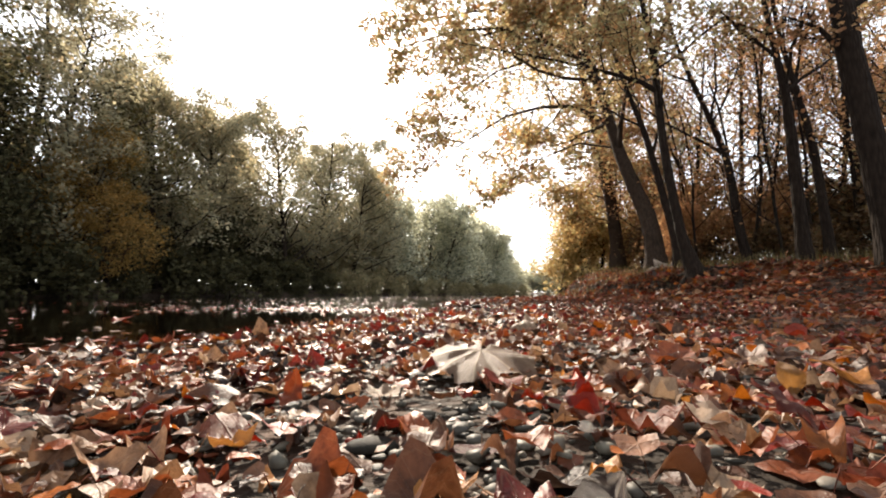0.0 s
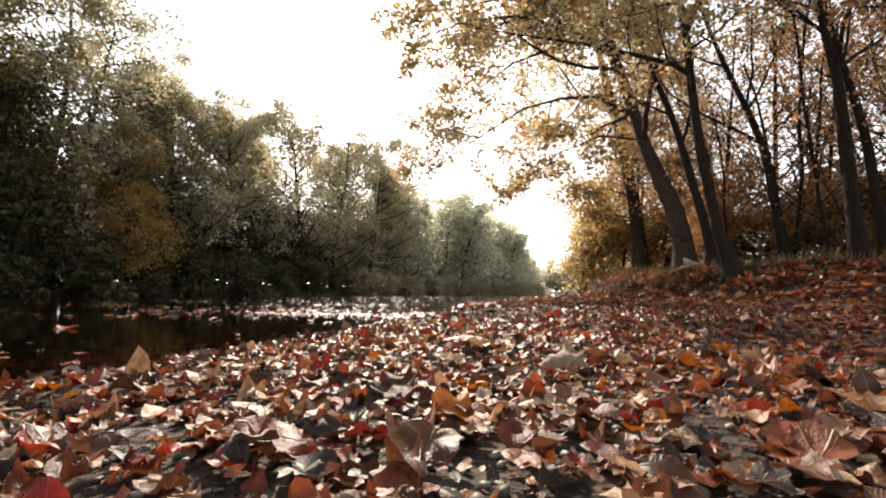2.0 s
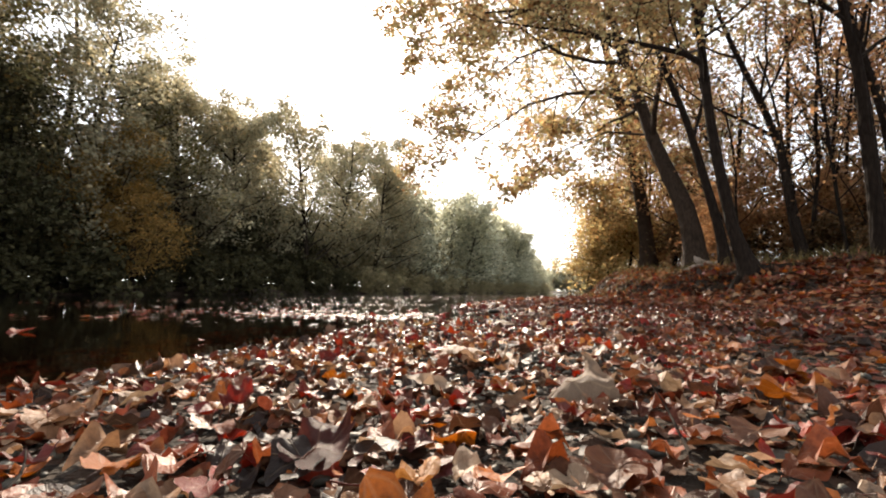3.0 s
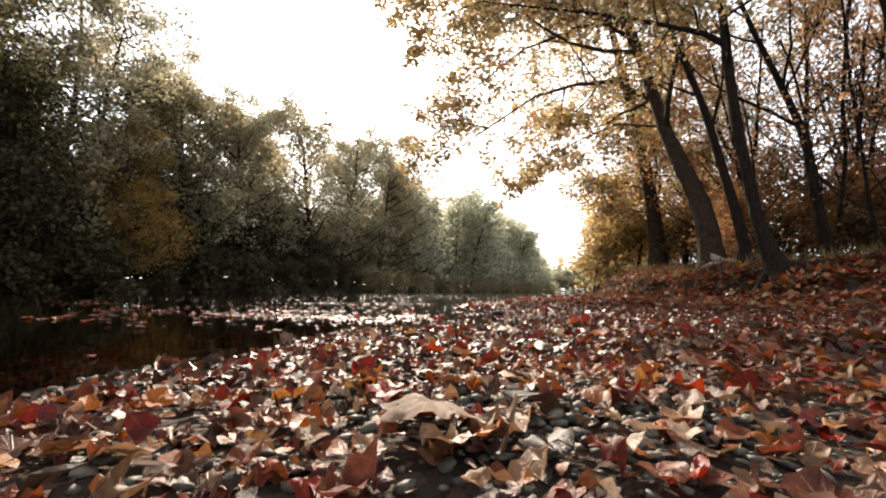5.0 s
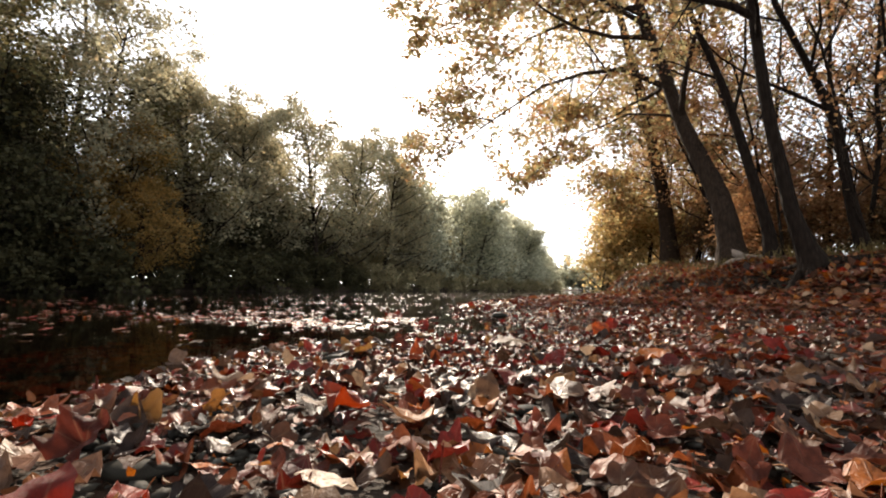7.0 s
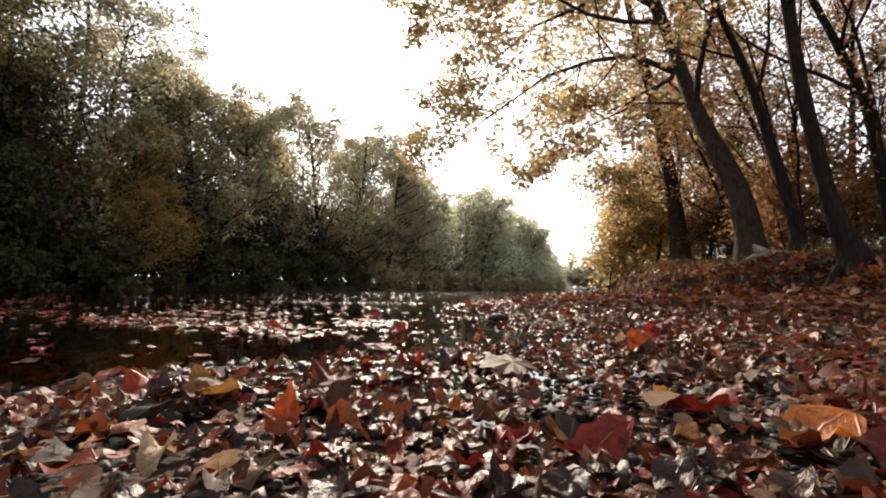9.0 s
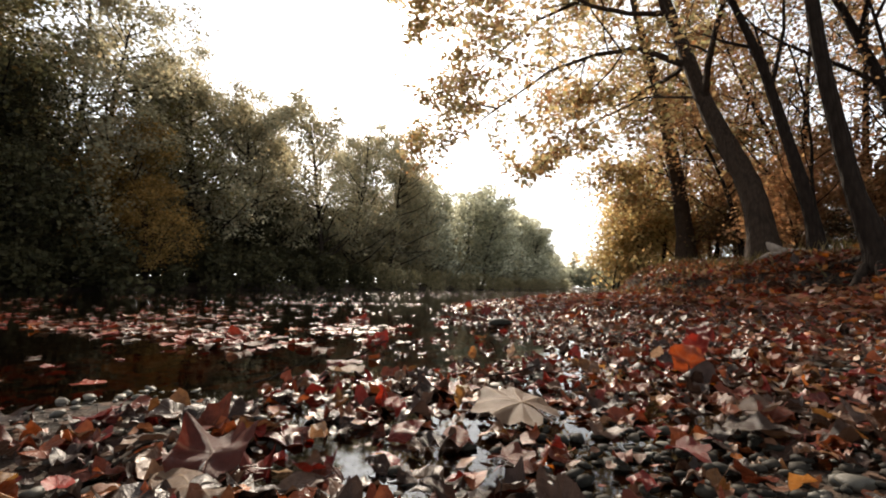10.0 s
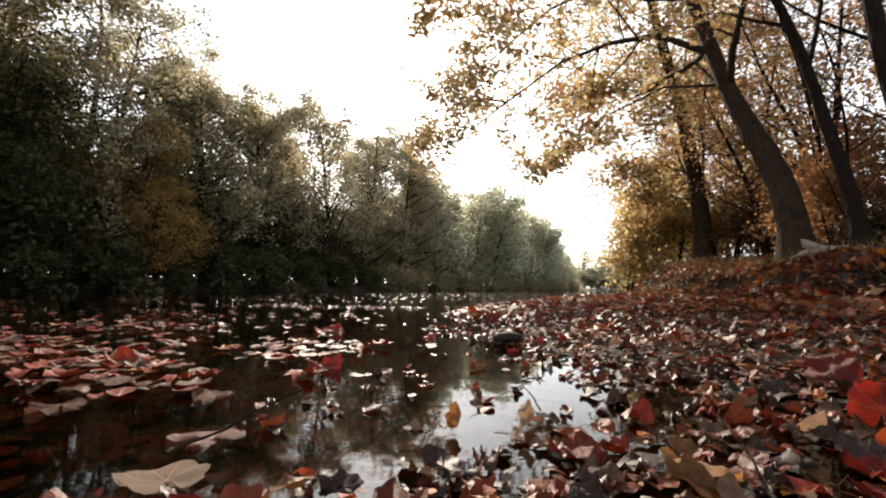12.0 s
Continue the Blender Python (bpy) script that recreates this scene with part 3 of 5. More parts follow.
for nm, lab, sd, pts_, rr in (
    ("slim_tree", "slim dark bare-limbed tree in the wood", 15, [(3.75, 11, 1.0), (3.68, 11, 3.5), (3.66, 11, 4.25), (3.55, 11, 5.15), (3.4, 11, 6.4), (3.2, 11.2, 9.0)], 0.13),
    ("slim_tree", "slim dark bare-limbed tree in the wood", 16, [(4.75, 12.5, 1.1), (4.6, 12.5, 3.6), (4.35, 12.5, 5.0), (4.1, 12.5, 6.4), (3.9, 12.6, 9.5)], 0.11),
    ("slim_tree", "slim bowed tree in the wood behind the bank", 17, [(3.55, 14, 1.0), (3.37, 14, 1.9), (3.23, 14, 3.7), (2.94, 14, 4.75), (2.41, 14, 6.36), (2.0, 14, 7.8), (1.7, 14.2, 10.5)], 0.13),
    ("slim_tree", "slim dark tree standing between the bank trees", 18, [(1.76, 13.0, 0.8), (1.70, 13.0, 1.55), (1.36, 13.0, 3.25), (1.09, 13.0, 4.54), (0.69, 13.0, 5.78), (0.3, 13.1, 7.4), (0.1, 13.2, 9.5)], 0.125),
):
    f0 = (pts_[0][0], pts_[0][1], float(land(pts_[0][0], pts_[0][1])))
    pts_[0] = f0
    tr_ = build_tree(nm, lab, sd, rel(pts_, f0), list(np.linspace(rr, 0.03, len(pts_))), [], (bark_dark, rust_crown), 750, 0.09, 0.22, count=8, first=0.35, ratio=0.34, spread=0.5, rise=0.12, sides=8)
    tr_.matrix_world = pose(*f0)


def wood_tree(name, label, seed, height, r, mats, leaves, size, jitter, count, first, ratio, lean=0.08, levels=3, group="", rise=0.06, card=2, wood=2):
    WOOD_LEVELS[0] = wood
    rng = np.random.default_rng(seed + 500)
    pts_ = wander(rng, (0, 0, 0), (rng.normal(0, lean), rng.normal(0, lean), 1), height, 8, 0.05, 0.02)
    th = build_tree(name, label, seed, pts_, list(np.linspace(r, 0.03, len(pts_))), [], mats, leaves, size, jitter, count, levels, first, 0.62, rise, ratio, card, group, 8)
    WOOD_LEVELS[0] = 3
    return th, max(max(v.co.z for v in ch.data.vertices) for ch in th.children)


USED = {}


def far_place(rng, kinds, x, y, top):
    """A tree of the far bank, given on the plan drawn at 40 m."""
    return place(rng, kinds, -0.5 + (x + 0.5) * FAR, 1.9 + (y - 1.9) * FAR, top * FAR)


def place(rng, kinds, x, y, top):
    """One more tree of these kinds, turned and scaled to the given height; each kind's first use takes the tree itself."""
    k = USED.get(kinds[0][0].name, 0)
    USED[kinds[0][0].name] = k + 1
    th, tall = kinds[k % len(kinds)]
    s = top / tall
    z = float(land(x, y)) - 0.1
    m = Matrix.LocRotScale((x, y, z), Euler((0, 0, rng.uniform(0, 6.28))), (s * rng.uniform(0.92, 1.12), s * rng.uniform(0.92, 1.12), s))
    if k < len(kinds):
        th.matrix_basis = m
        return th
    c = copy_thing(th, Matrix.Identity(4))
    c.matrix_basis = m
    return c


rng = np.random.default_rng(4)
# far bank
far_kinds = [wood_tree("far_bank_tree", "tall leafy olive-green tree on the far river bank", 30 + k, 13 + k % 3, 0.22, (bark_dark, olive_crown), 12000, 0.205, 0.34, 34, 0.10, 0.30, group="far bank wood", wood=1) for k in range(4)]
distant_kinds = [wood_tree("distant_tree", "distant leafy tree where the river bends away", 35 + k, 13, 0.22, (bark_dark, haze_crown), 3600, 0.38, 0.5, 30, 0.04, 0.31, group="distant wood", wood=1) for k in range(3)]
amber_kinds = [wood_tree("amber_tree", "leafy tree turning amber on the far river bank", 40 + k, 12.5, 0.2, (bark_dark, amber_crown), 14000, 0.19, 0.36, 32, 0.06, 0.31, group="far bank wood", wood=1) for k in range(2)]
shrub_kinds = [wood_tree("shrub", "dense olive shrub at the water's edge, darkened for shade", 50 + k, 3.6, 0.06, (bark_dark, shade_crown), 1300, 0.38, 0.5, 14, 0.02, 0.6, 0.2, 2, "bank shrubs", wood=1) for k in range(2)]
far_shrubs = [wood_tree("shrub", "dense olive shrub at the far water's edge, paled for haze", 55 + k, 3.6, 0.06, (bark_dark, far_shrub_crown), 1500, 0.35, 0.5, 14, 0.02, 0.6, 0.2, 2, "bank shrubs", wood=1) for k in range(2)]
shade_kinds = [wood_tree("dark_bank_tree", "dense leafy tree low over the far water, darkened for shade", 47 + k, 11, 0.2, (bark_dark, shade_crown), 9000, 0.24, 0.45, 26, 0.03, 0.40, group="far bank wood", wood=1) for k in range(2)]
lace_kinds = [wood_tree("lacy_tree", "tall thin-leaved olive and amber tree with sky through its crown", 44, 17, 0.24, (bark_dark, lace_crown), 17000, 0.19, 0.40, 26, 0.08, 0.38, group="far bank wood", wood=3)]
BANK = -40.0
# along the water: a tall front row, a second row behind, shrubs at their feet
WIDE = 1.84
# the wood's roofline along the river
ROOF_Y = [16, 24, 29, 32, 34.5, 38, 41.7, 48.5, 54.4, 61, 68, 78, 86, 97, 110, 124, 150, 189, 221, 241]
ROOF_Z = [22, 23, 25, 24, 20.5, 25, 22.8, 23.2, 25.6, 27, 26.6, 28.6, 25, 23.4, 25.4, 27, 27.6, 25.3, 21, 13]
y, row = 10.0, 0
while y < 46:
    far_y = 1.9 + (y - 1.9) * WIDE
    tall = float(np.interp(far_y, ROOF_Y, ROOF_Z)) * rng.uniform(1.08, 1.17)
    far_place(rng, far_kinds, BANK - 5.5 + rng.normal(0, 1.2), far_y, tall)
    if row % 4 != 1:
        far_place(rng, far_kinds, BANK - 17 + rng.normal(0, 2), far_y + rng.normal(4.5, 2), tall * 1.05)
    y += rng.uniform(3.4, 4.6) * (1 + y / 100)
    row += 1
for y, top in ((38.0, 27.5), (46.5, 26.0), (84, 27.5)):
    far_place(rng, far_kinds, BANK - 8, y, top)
# further on, trees coloured pale for haze thin out and fall away to the bend
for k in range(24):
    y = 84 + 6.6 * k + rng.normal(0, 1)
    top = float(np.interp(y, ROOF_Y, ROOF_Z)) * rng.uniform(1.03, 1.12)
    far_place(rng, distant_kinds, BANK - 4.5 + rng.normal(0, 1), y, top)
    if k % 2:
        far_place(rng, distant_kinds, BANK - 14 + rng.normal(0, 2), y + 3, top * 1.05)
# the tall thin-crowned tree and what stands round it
for kinds_, x, y, top in ((lace_kinds, -48.0, 24.3, 38), (lace_kinds, -45, 16.5, 36), (far_kinds, -50, 18.0, 22), (far_kinds, -50, 12.0, 23), (far_kinds, -52, 6.0, 24), (amber_kinds, -41.0, 27.5, 16.0), (amber_kinds, -40.6, 25.0, 12.0), (lace_kinds, -47, 3.0, 34), (shade_kinds, -41.5, 4.5, 20), (shade_kinds, -41.5, 9.5, 19), (shade_kinds, -41.8, 14.5, 19.5), (shade_kinds, -42.0, 19.0, 18)):
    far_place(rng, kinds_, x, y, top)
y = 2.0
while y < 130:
    # near shrubs carry shade in their colour, further ones haze
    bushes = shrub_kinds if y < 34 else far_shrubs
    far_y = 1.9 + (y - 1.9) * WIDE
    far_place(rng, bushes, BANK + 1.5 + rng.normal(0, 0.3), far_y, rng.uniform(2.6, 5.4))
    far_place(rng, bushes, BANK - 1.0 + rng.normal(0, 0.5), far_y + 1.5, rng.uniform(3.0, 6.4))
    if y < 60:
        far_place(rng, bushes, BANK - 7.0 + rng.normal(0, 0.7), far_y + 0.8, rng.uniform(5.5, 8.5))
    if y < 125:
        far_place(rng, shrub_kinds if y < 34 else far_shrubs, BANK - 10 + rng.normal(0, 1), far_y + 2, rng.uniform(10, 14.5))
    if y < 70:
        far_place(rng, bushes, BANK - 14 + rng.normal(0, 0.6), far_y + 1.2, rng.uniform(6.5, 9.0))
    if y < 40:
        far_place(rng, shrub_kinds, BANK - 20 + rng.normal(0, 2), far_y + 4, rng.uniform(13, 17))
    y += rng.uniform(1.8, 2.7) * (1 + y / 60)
# right-hand wood and the bushes over the water
gold_kinds = [wood_tree("bank_wood_tree", "slender tree with thin rusty autumn leaves", 60 + k, 10 + k, 0.13, (bark_dark, (rust_crown, gold_crown)[k % 2]), 3000, 0.15, 0.28, 15, 0.18, 0.30, 0.10, 3, "bank wood", 0.10, 2, 2) for k in range(4)]
gold_shrubs = [wood_tree("gold_shrub", "leafy golden shrub leaning over the water", 70 + k, 4.2, 0.06, (bark_dark, yellow_crown), 3300, 0.165, 0.40, 13, 0.05, 0.6, 0.25, 2, "bank shrubs") for k in range(2)]
distant_bushes = [wood_tree("distant_bush", "distant bushes closing the river bend, greyed in colour for haze", 95 + k, 3.6, 0.06, (bark_dark, haze_crown), 650, 0.6, 0.7, 16, 0.0, 0.6, 0.2, 2, "distant wood", wood=1) for k in range(2)]
rust_shrubs = [wood_tree("rust_shrub", "rusty orange shrub under the bank trees", 75 + k, 3.6, 0.05, (bark_dark, rust_crown), 2800, 0.165, 0.4, 13, 0.05, 0.6, 0.2, 2, "bank shrubs", wood=1) for k in range(2)]
bramble_kinds = [wood_tree("bramble", "low dark bramble thicket on the wooded slope", 90 + k, 2.6, 0.05, (bark_dark, bramble_crown), 2400, 0.19, 0.4, 12, 0.03, 0.7, 0.3, 2, "bank shrubs") for k in range(2)]
bare_kinds = [wood_tree("bare_sapling", "thin upright sapling with bare fanning branches", 80 + k, 7.0, 0.05, (bark_dark, rust_crown), 420, 0.12, 0.3, 12, 0.12, 0.55, 0.10, 2, "bank wood", 0.22, 2, 3) for k in range(2)]
for x, y, s in ((-2.8, 31.0, 5.4), (-2.8, 28.8, 4.4), (-1.6, 29.6, 5.0), (-2.6, 33, 5.5), (-1.5, 36, 6.6), (0.2, 29, 6.5), (-0.4, 33, 7.5), (0.6, 41, 5.6), (1.5, 52, 6.0)):
    place(rng, gold_shrubs, x, y, s)
for x, y, s in ((-1.6, 31.0, 8.0), (-0.4, 29.5, 8.5), (0.3, 31, 9.5), (0.9, 37, 9.0), (2.2, 23, 8.5), (2.8, 20, 10), (1.8, 28, 12), (1.6, 34, 13), (4.6, 25, 12), (7.5, 16.5, 10), (9.0, 20, 12), (3.0, 46, 13), (12, 24, 13), (4.5, 62, 13), (5.5, 80, 14), (6.0, 34, 14), (14, 31, 14)):
    place(rng, gold_kinds, x, y, s)
for x, y, s in ((3.3, 13.0, 7.0), (4.2, 13.6, 8.0), (5.2, 14.5, 8.0), (5.9, 12.2, 7.0), (2.7, 16.2, 7.5), (6.6, 15.5, 8.5), (4.4, 17.0, 9.0), (8.0, 13.0, 8.0), (3.9, 15.2, 9.5), (5.6, 17.8, 10.0), (7.2, 17.0, 10.5), (2.9, 18.6, 9.5), (9.2, 15.8, 9.5)):
    place(rng, bare_kinds, x, y, s)
for x, y, s in ((5.0, 13.4, 1.3), (6.4, 13.0, 1.8), (7.8, 13.8, 2.2), (9.6, 14.2, 2.6), (4.2, 15.6, 1.6), (6.0, 16.5, 2.4), (8.2, 17.5, 2.8), (10.8, 18, 3.0), (3.0, 17.6, 1.5), (5.0, 20, 2.6), (7.2, 22, 3.0), (10, 24, 3.4), (2.6, 24, 2.4), (4.5, 28, 3.4), (13.5, 19, 3.2), (15, 24, 3.4), (7.0, 15.2, 3.4), (8.8, 14.6, 3.8), (10.6, 15.4, 4.4), (12.2, 16.8, 4.4), (6.4, 18.8, 3.6), (11.6, 20.5, 4.6)):
    place(rng, bramble_kinds, x, y, s)
for x, y, s in ((2.6, 17.6, 2.8), (3.2, 18.4, 3.2), (3.0, 21.0, 3.8), (3.6, 19.5, 4.2), (4.8, 16.2, 3.2), (6.2, 19.0, 4.4), (2.4, 26.0, 5.0), (8.6, 15.4, 3.6), (10.5, 17.0, 4.2), (2.0, 28.5, 2.6), (1.2, 30.5, 3.2), (3.0, 27.0, 3.0), (2.4, 34, 4.2), (1.0, 38, 4.8), (3.8, 25, 3.2), (3.4, 29.5, 5.0), (2.6, 23, 3.6), (3.9, 17, 2.4), (5.6, 18.0, 3.0), (7.8, 17, 3.2)):
    place(rng, rust_shrubs, x, y, s)
for x, y, s in ((5.2, 22, 11), (7.4, 19, 10), (10.5, 16.5, 10), (13, 20, 12), (3.6, 31, 13), (9.5, 28, 13), (16, 26, 13), (2.6, 36, 13)):
    place(rng, gold_kinds, x, y, s)
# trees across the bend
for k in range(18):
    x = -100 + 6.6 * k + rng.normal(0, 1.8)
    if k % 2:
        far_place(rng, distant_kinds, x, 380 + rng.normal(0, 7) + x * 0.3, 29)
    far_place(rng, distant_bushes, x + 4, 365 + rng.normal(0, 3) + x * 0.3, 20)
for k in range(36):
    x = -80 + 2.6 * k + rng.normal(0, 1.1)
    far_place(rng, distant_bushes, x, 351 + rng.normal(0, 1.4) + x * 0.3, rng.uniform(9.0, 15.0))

# ---- leaf litter, pebbles ----


LOBE_A = [0, 12, 27, 40, 53, 66, 82, 95, 108, 125, 150, 172]
LOBE_R = [1.0, 0.84, 0.66, 0.80, 0.94, 0.76, 0.58, 0.68, 0.76, 0.60, 0.46, 0.24]


def fallen_leaf(seed, lobed, fine, roll, stem=True, blunt=0.75):
    """A fallen leaf of unit length, its blade rolled, bent and crumpled; verts, tris, uv. fine: 3 single, 2 near, 1 middle, 0 far."""
    rng = np.random.default_rng(seed)
    if lobed:
        n_ = (11, 15, 25, 53)[fine]
        a = np.linspace(-172, 172, n_)
        rag = rng.standard_normal(n_)
        if fine == 3:
            rag = 0.7 * rag + 0.9 * np.interp(a, a[::5], rng.standard_normal(len(a[::5])))
        r = np.interp(np.abs(a), LOBE_A, LOBE_R) ** blunt * (1 + (0.06, 0.06, 0.07, 0.05)[fine] * rag) * 0.62
        a = np.radians(a)
        fs = ([1.0], [0.5, 1.0], [0.5, 1.0], [0.2, 0.4, 0.6, 0.8, 1.0])[fine]
        flat = [np.zeros((1, 2))] + [np.stack([np.sin(a) * r * f, np.cos(a) * r * f], 1) for f in fs]
        t = [[0, 2 + j_, 1 + j_] for j_ in range(n_ - 1)]
        for ring in range(len(fs) - 1):
            o_ = 1 + ring * n_
            for j_ in range(n_ - 1):
                t += [[o_ + j_, o_ + 1 + j_, o_ + n_ + 1 + j_], [o_ + j_, o_ + n_ + 1 + j_, o_ + n_ + j_]]
        flat = np.vstack(flat) - np.array([0, 0.1])
    else:
        rows_, cols = ((4, 3), (5, 3), (8, 5), (16, 9))[fine]
        s_ = np.linspace(0, 1, rows_)
        half = 0.29 * np.sin(np.pi * np.clip(s_, 0.02, 0.985) ** 0.8) ** 0.85 * rng.uniform(0.75, 1.25)
        w = np.linspace(-1, 1, cols)
        edge = 1 + (0.10 if fine < 2 else 0.045) * rng.standard_normal((rows_, 1)) * np.abs(w)[None]
        flat = np.stack([half[:, None] * w[None] * edge, np.repeat(s_[:, None] - 0.5, cols, 1)], -1).reshape(-1, 2)
        t = []
        for i_ in range(rows_ - 1):
            for j_ in range(cols - 1):
                q = i_ * cols + j_
                t += [[q, q + 1, q + cols + 1], [q, q + cols + 1, q + cols]]
    uv = flat + np.array([0, 0.1 if lobed else 0.5])
    x, y = flat[:, 0], flat[:, 1]
    across = roll * rng.uniform(1.0, 3.0) * rng.choice([-1, 1, 1])
    along = roll * rng.uniform(-1.4, 1.4)
    twist = roll * rng.uniform(-1.0, 1.0)
    th = across * x
    X = np.where(np.abs(across) > 1e-3, np.sin(th) / across, x)
    Z = (1 - np.cos(th)) / across if abs(across) > 1e-3 else 0 * x
    Z = Z + along * y * y + twist * x * y + 0.10 * np.abs(x)
    ph = rng.uniform(0, 6.28, 3)
    Z = Z + min(roll, 1) * 0.10 * (np.sin(9 * x + ph[0]) * np.sin(8 * y + ph[1]) + np.sin(17 * y + 6 * x + ph[2]) * 0.5)
    if lobed:
        rim = np.hypot(x, y + 0.1) / 0.5
    else:
        rim = np.abs(x) / (np.abs(x).max() + 1e-6)
    Z = Z + 0.16 * min(roll + 0.1, 1) * rim ** 3 * np.sin(2.3 * np.arctan2(x, y + 0.1) + 7 * y + ph[1])
    v = np.stack([X, y, Z], 1)
    t = np.array(t)
    if stem and fine == 2:
        y0 = -0.1 if lobed else -0.5
        b = rng.uniform(-0.12, 0.12)
        sv, st = tube(np.array([[0, y0 + 0.02, float(Z[0]) if lobed else along * 0.25], [b * 0.4, y0 - 0.16, 0.03], [b, y0 - 0.32, 0.0]]), [0.011, 0.009, 0.012], 3)
        t = np.vstack([t, st + len(v)])
        v = np.vstack([v, sv])
        uv = np.vstack([uv, np.tile([[0.3, -0.9]], (len(sv), 1))])
    return v, t, uv


ROLLS = (0.5, 0.8, 1.0, 1.2, 1.4, 0.7)
NEAR = [fallen_leaf(100 + k, True, 2, 0.45 * c) for k, c in enumerate(ROLLS[1:3])] + [fallen_leaf(120 + k, False, 2, 1.05 * c) for k, c in enumerate(ROLLS + (0.9, 1.2, 0.6, 1.0))]
MID = [fallen_leaf(140 + k, True, 1, 0.4 * c) for k, c in enumerate(ROLLS[:1])] + [fallen_leaf(150 + k, False, 1, 0.85 * c) for k, c in enumerate(ROLLS)]
LOW = [fallen_leaf(160 + k, True, 0, c) for k, c in enumerate((0.25, 0.45))] + [fallen_leaf(170 + k, False, 0, c) for k, c in enumerate((0.3, 0.5, 0.7))]
FLAT = [fallen_leaf(180 + k, True, 1, 0.10) for k in range(4)] + [fallen_leaf(186 + k, False, 1, 0.12) for k in range(2)]
ADRIFT = [fallen_leaf(240 + k, True, 1, 0.2 + 0.1 * k) for k in range(4)] + [fallen_leaf(246 + k, False, 1, 0.35 + 0.2 * k) for k in range(3)]
FLAT_FAR = [fallen_leaf(190 + k, k < 2, 0, 0.12) for k in range(4)]
LANE_A, LANE_B = np.array([0.12, -0.35]), np.array([-1.25, 4.7])


def lane(x, y):
    """Distance to the strip of beach that the view passes along."""
    p_ = np.stack([x, y], -1) - LANE_A
    ab = LANE_B - LANE_A
    f = np.clip(p_ @ ab / (ab @ ab), 0, 1)
    return np.linalg.norm(p_ - f[..., None] * ab, axis=-1)


def strew(rng, count, box, keep):
    x, y = rng.uniform(box[0], box[1], count), rng.uniform(box[2], box[3], count)
    k = keep(x, y)
    return x[k], y[k]


def lay(rng, x, y, size_lo, size_hi, tilt, lift, upright=0.06):
    n_ = len(x)
    size = rng.uniform(size_lo, size_hi, n_) * np.where(rng.random(n_) < 0.08, 1.6, 1.0)
    t = np.abs(rng.normal(0, tilt, n_))
    up = rng.random(n_) < upright
    t = np.where(up, rng.uniform(0.7, 1.35, n_), t)
    near = lane(x, y) < 0.22
    t = np.where(near, np.minimum(t, 0.4), t)
    t = np.where(y < 0.8, np.minimum(t, 0.3), t)
    z = land(x, y) + lift * rng.random(n_) + 0.28 * size * np.sin(t)
    return frames_of(np.stack([x, y, z], 1), rng.uniform(0, 6.28, n_), t, rng.uniform(0, 6.28, n_), size)


rng = np.random.default_rng(9)


def wet_shade_reach(y):
    """How far inland the dark leaves go: wetness first, then tree shade in colour."""
    return 0.3 + 5.0 * step((np.asarray(y) - 2.3) / 1.6) * step((10 - np.asarray(y)) / 3)


# stony patches with little litter: centre, half-widths
STONY = [(-0.72, 3.78, 0.42, 0.30), (-0.5, 2.28, 0.26, 0.26), (-1.12, 2.62, 0.16, 0.14), (-0.2, 0.5, 0.30, 0.14)]


def stony(x, y):
    return np.max([np.exp(-((x - cx) / rx) ** 2 - ((y - cy) / ry) ** 2) for cx, cy, rx, ry in STONY], axis=0)


# dry litter
for nm, temps, cnt, box, keep, lo, hi, lift in (
    ("fallen_leaves", NEAR, 23500, (-3, 2.2, -0.4, 6.6), lambda x, y: (lane(x, y) < 0.8) & (rng.random(len(x)) > 0.65 * stony(x, y)) & (inland(x, y) > wet_shade_reach(y) * rng.random(len(x))), 0.030, 0.072, 0.028),
    ("fallen_leaves", MID, 32000, (-4.5, 5, -0.4, 9), lambda x, y: (lane(x, y) >= 0.8) & (lane(x, y) < 2.8) & (inland(x, y) > wet_shade_reach(y) * rng.random(len(x))), 0.032, 0.066, 0.028),
    ("fallen_leaves", LOW, 80000, (-4.5, 10, 0, 18), lambda x, y: (lane(x, y) >= 2.8) & (lane(x, y) < 6) & (inland(x, y) > 0.1) & (x < 0.75 * y + 2) & (rng.random(len(x)) < 1.4 / (1 + 0.1 * lane(x, y))), 0.045, 0.10, 0.04),
    ("fallen_leaves", CARDS[:1], 90000, (-4.5, 10, 0, 18), lambda x, y: (lane(x, y) >= 6) & (inland(x, y) > 0.1) & (x < 0.75 * y + 2) & (rng.random(len(x)) < 1.4 / (1 + 0.1 * lane(x, y))), 0.06, 0.12, 0.04),
):
    x, y = strew(rng, cnt, box, keep)
    m = lay(rng, x, y, lo, hi, 0.26, lift, 0.018)
    damp = rng.random(len(m)) < (0.2 if temps is NEAR or temps is MID else 0.38)
    for sel, mat_ in ((damp, slope_mat), (~damp, litter_mat)):
        ob = part(nm, scatter(temps, rng.integers(0, len(temps), sel.sum()), m[sel], nm, mat_))
        tagged(ob, "thick litter of curled dry red, rust and tan leaves", "leaves", kind="stuff")
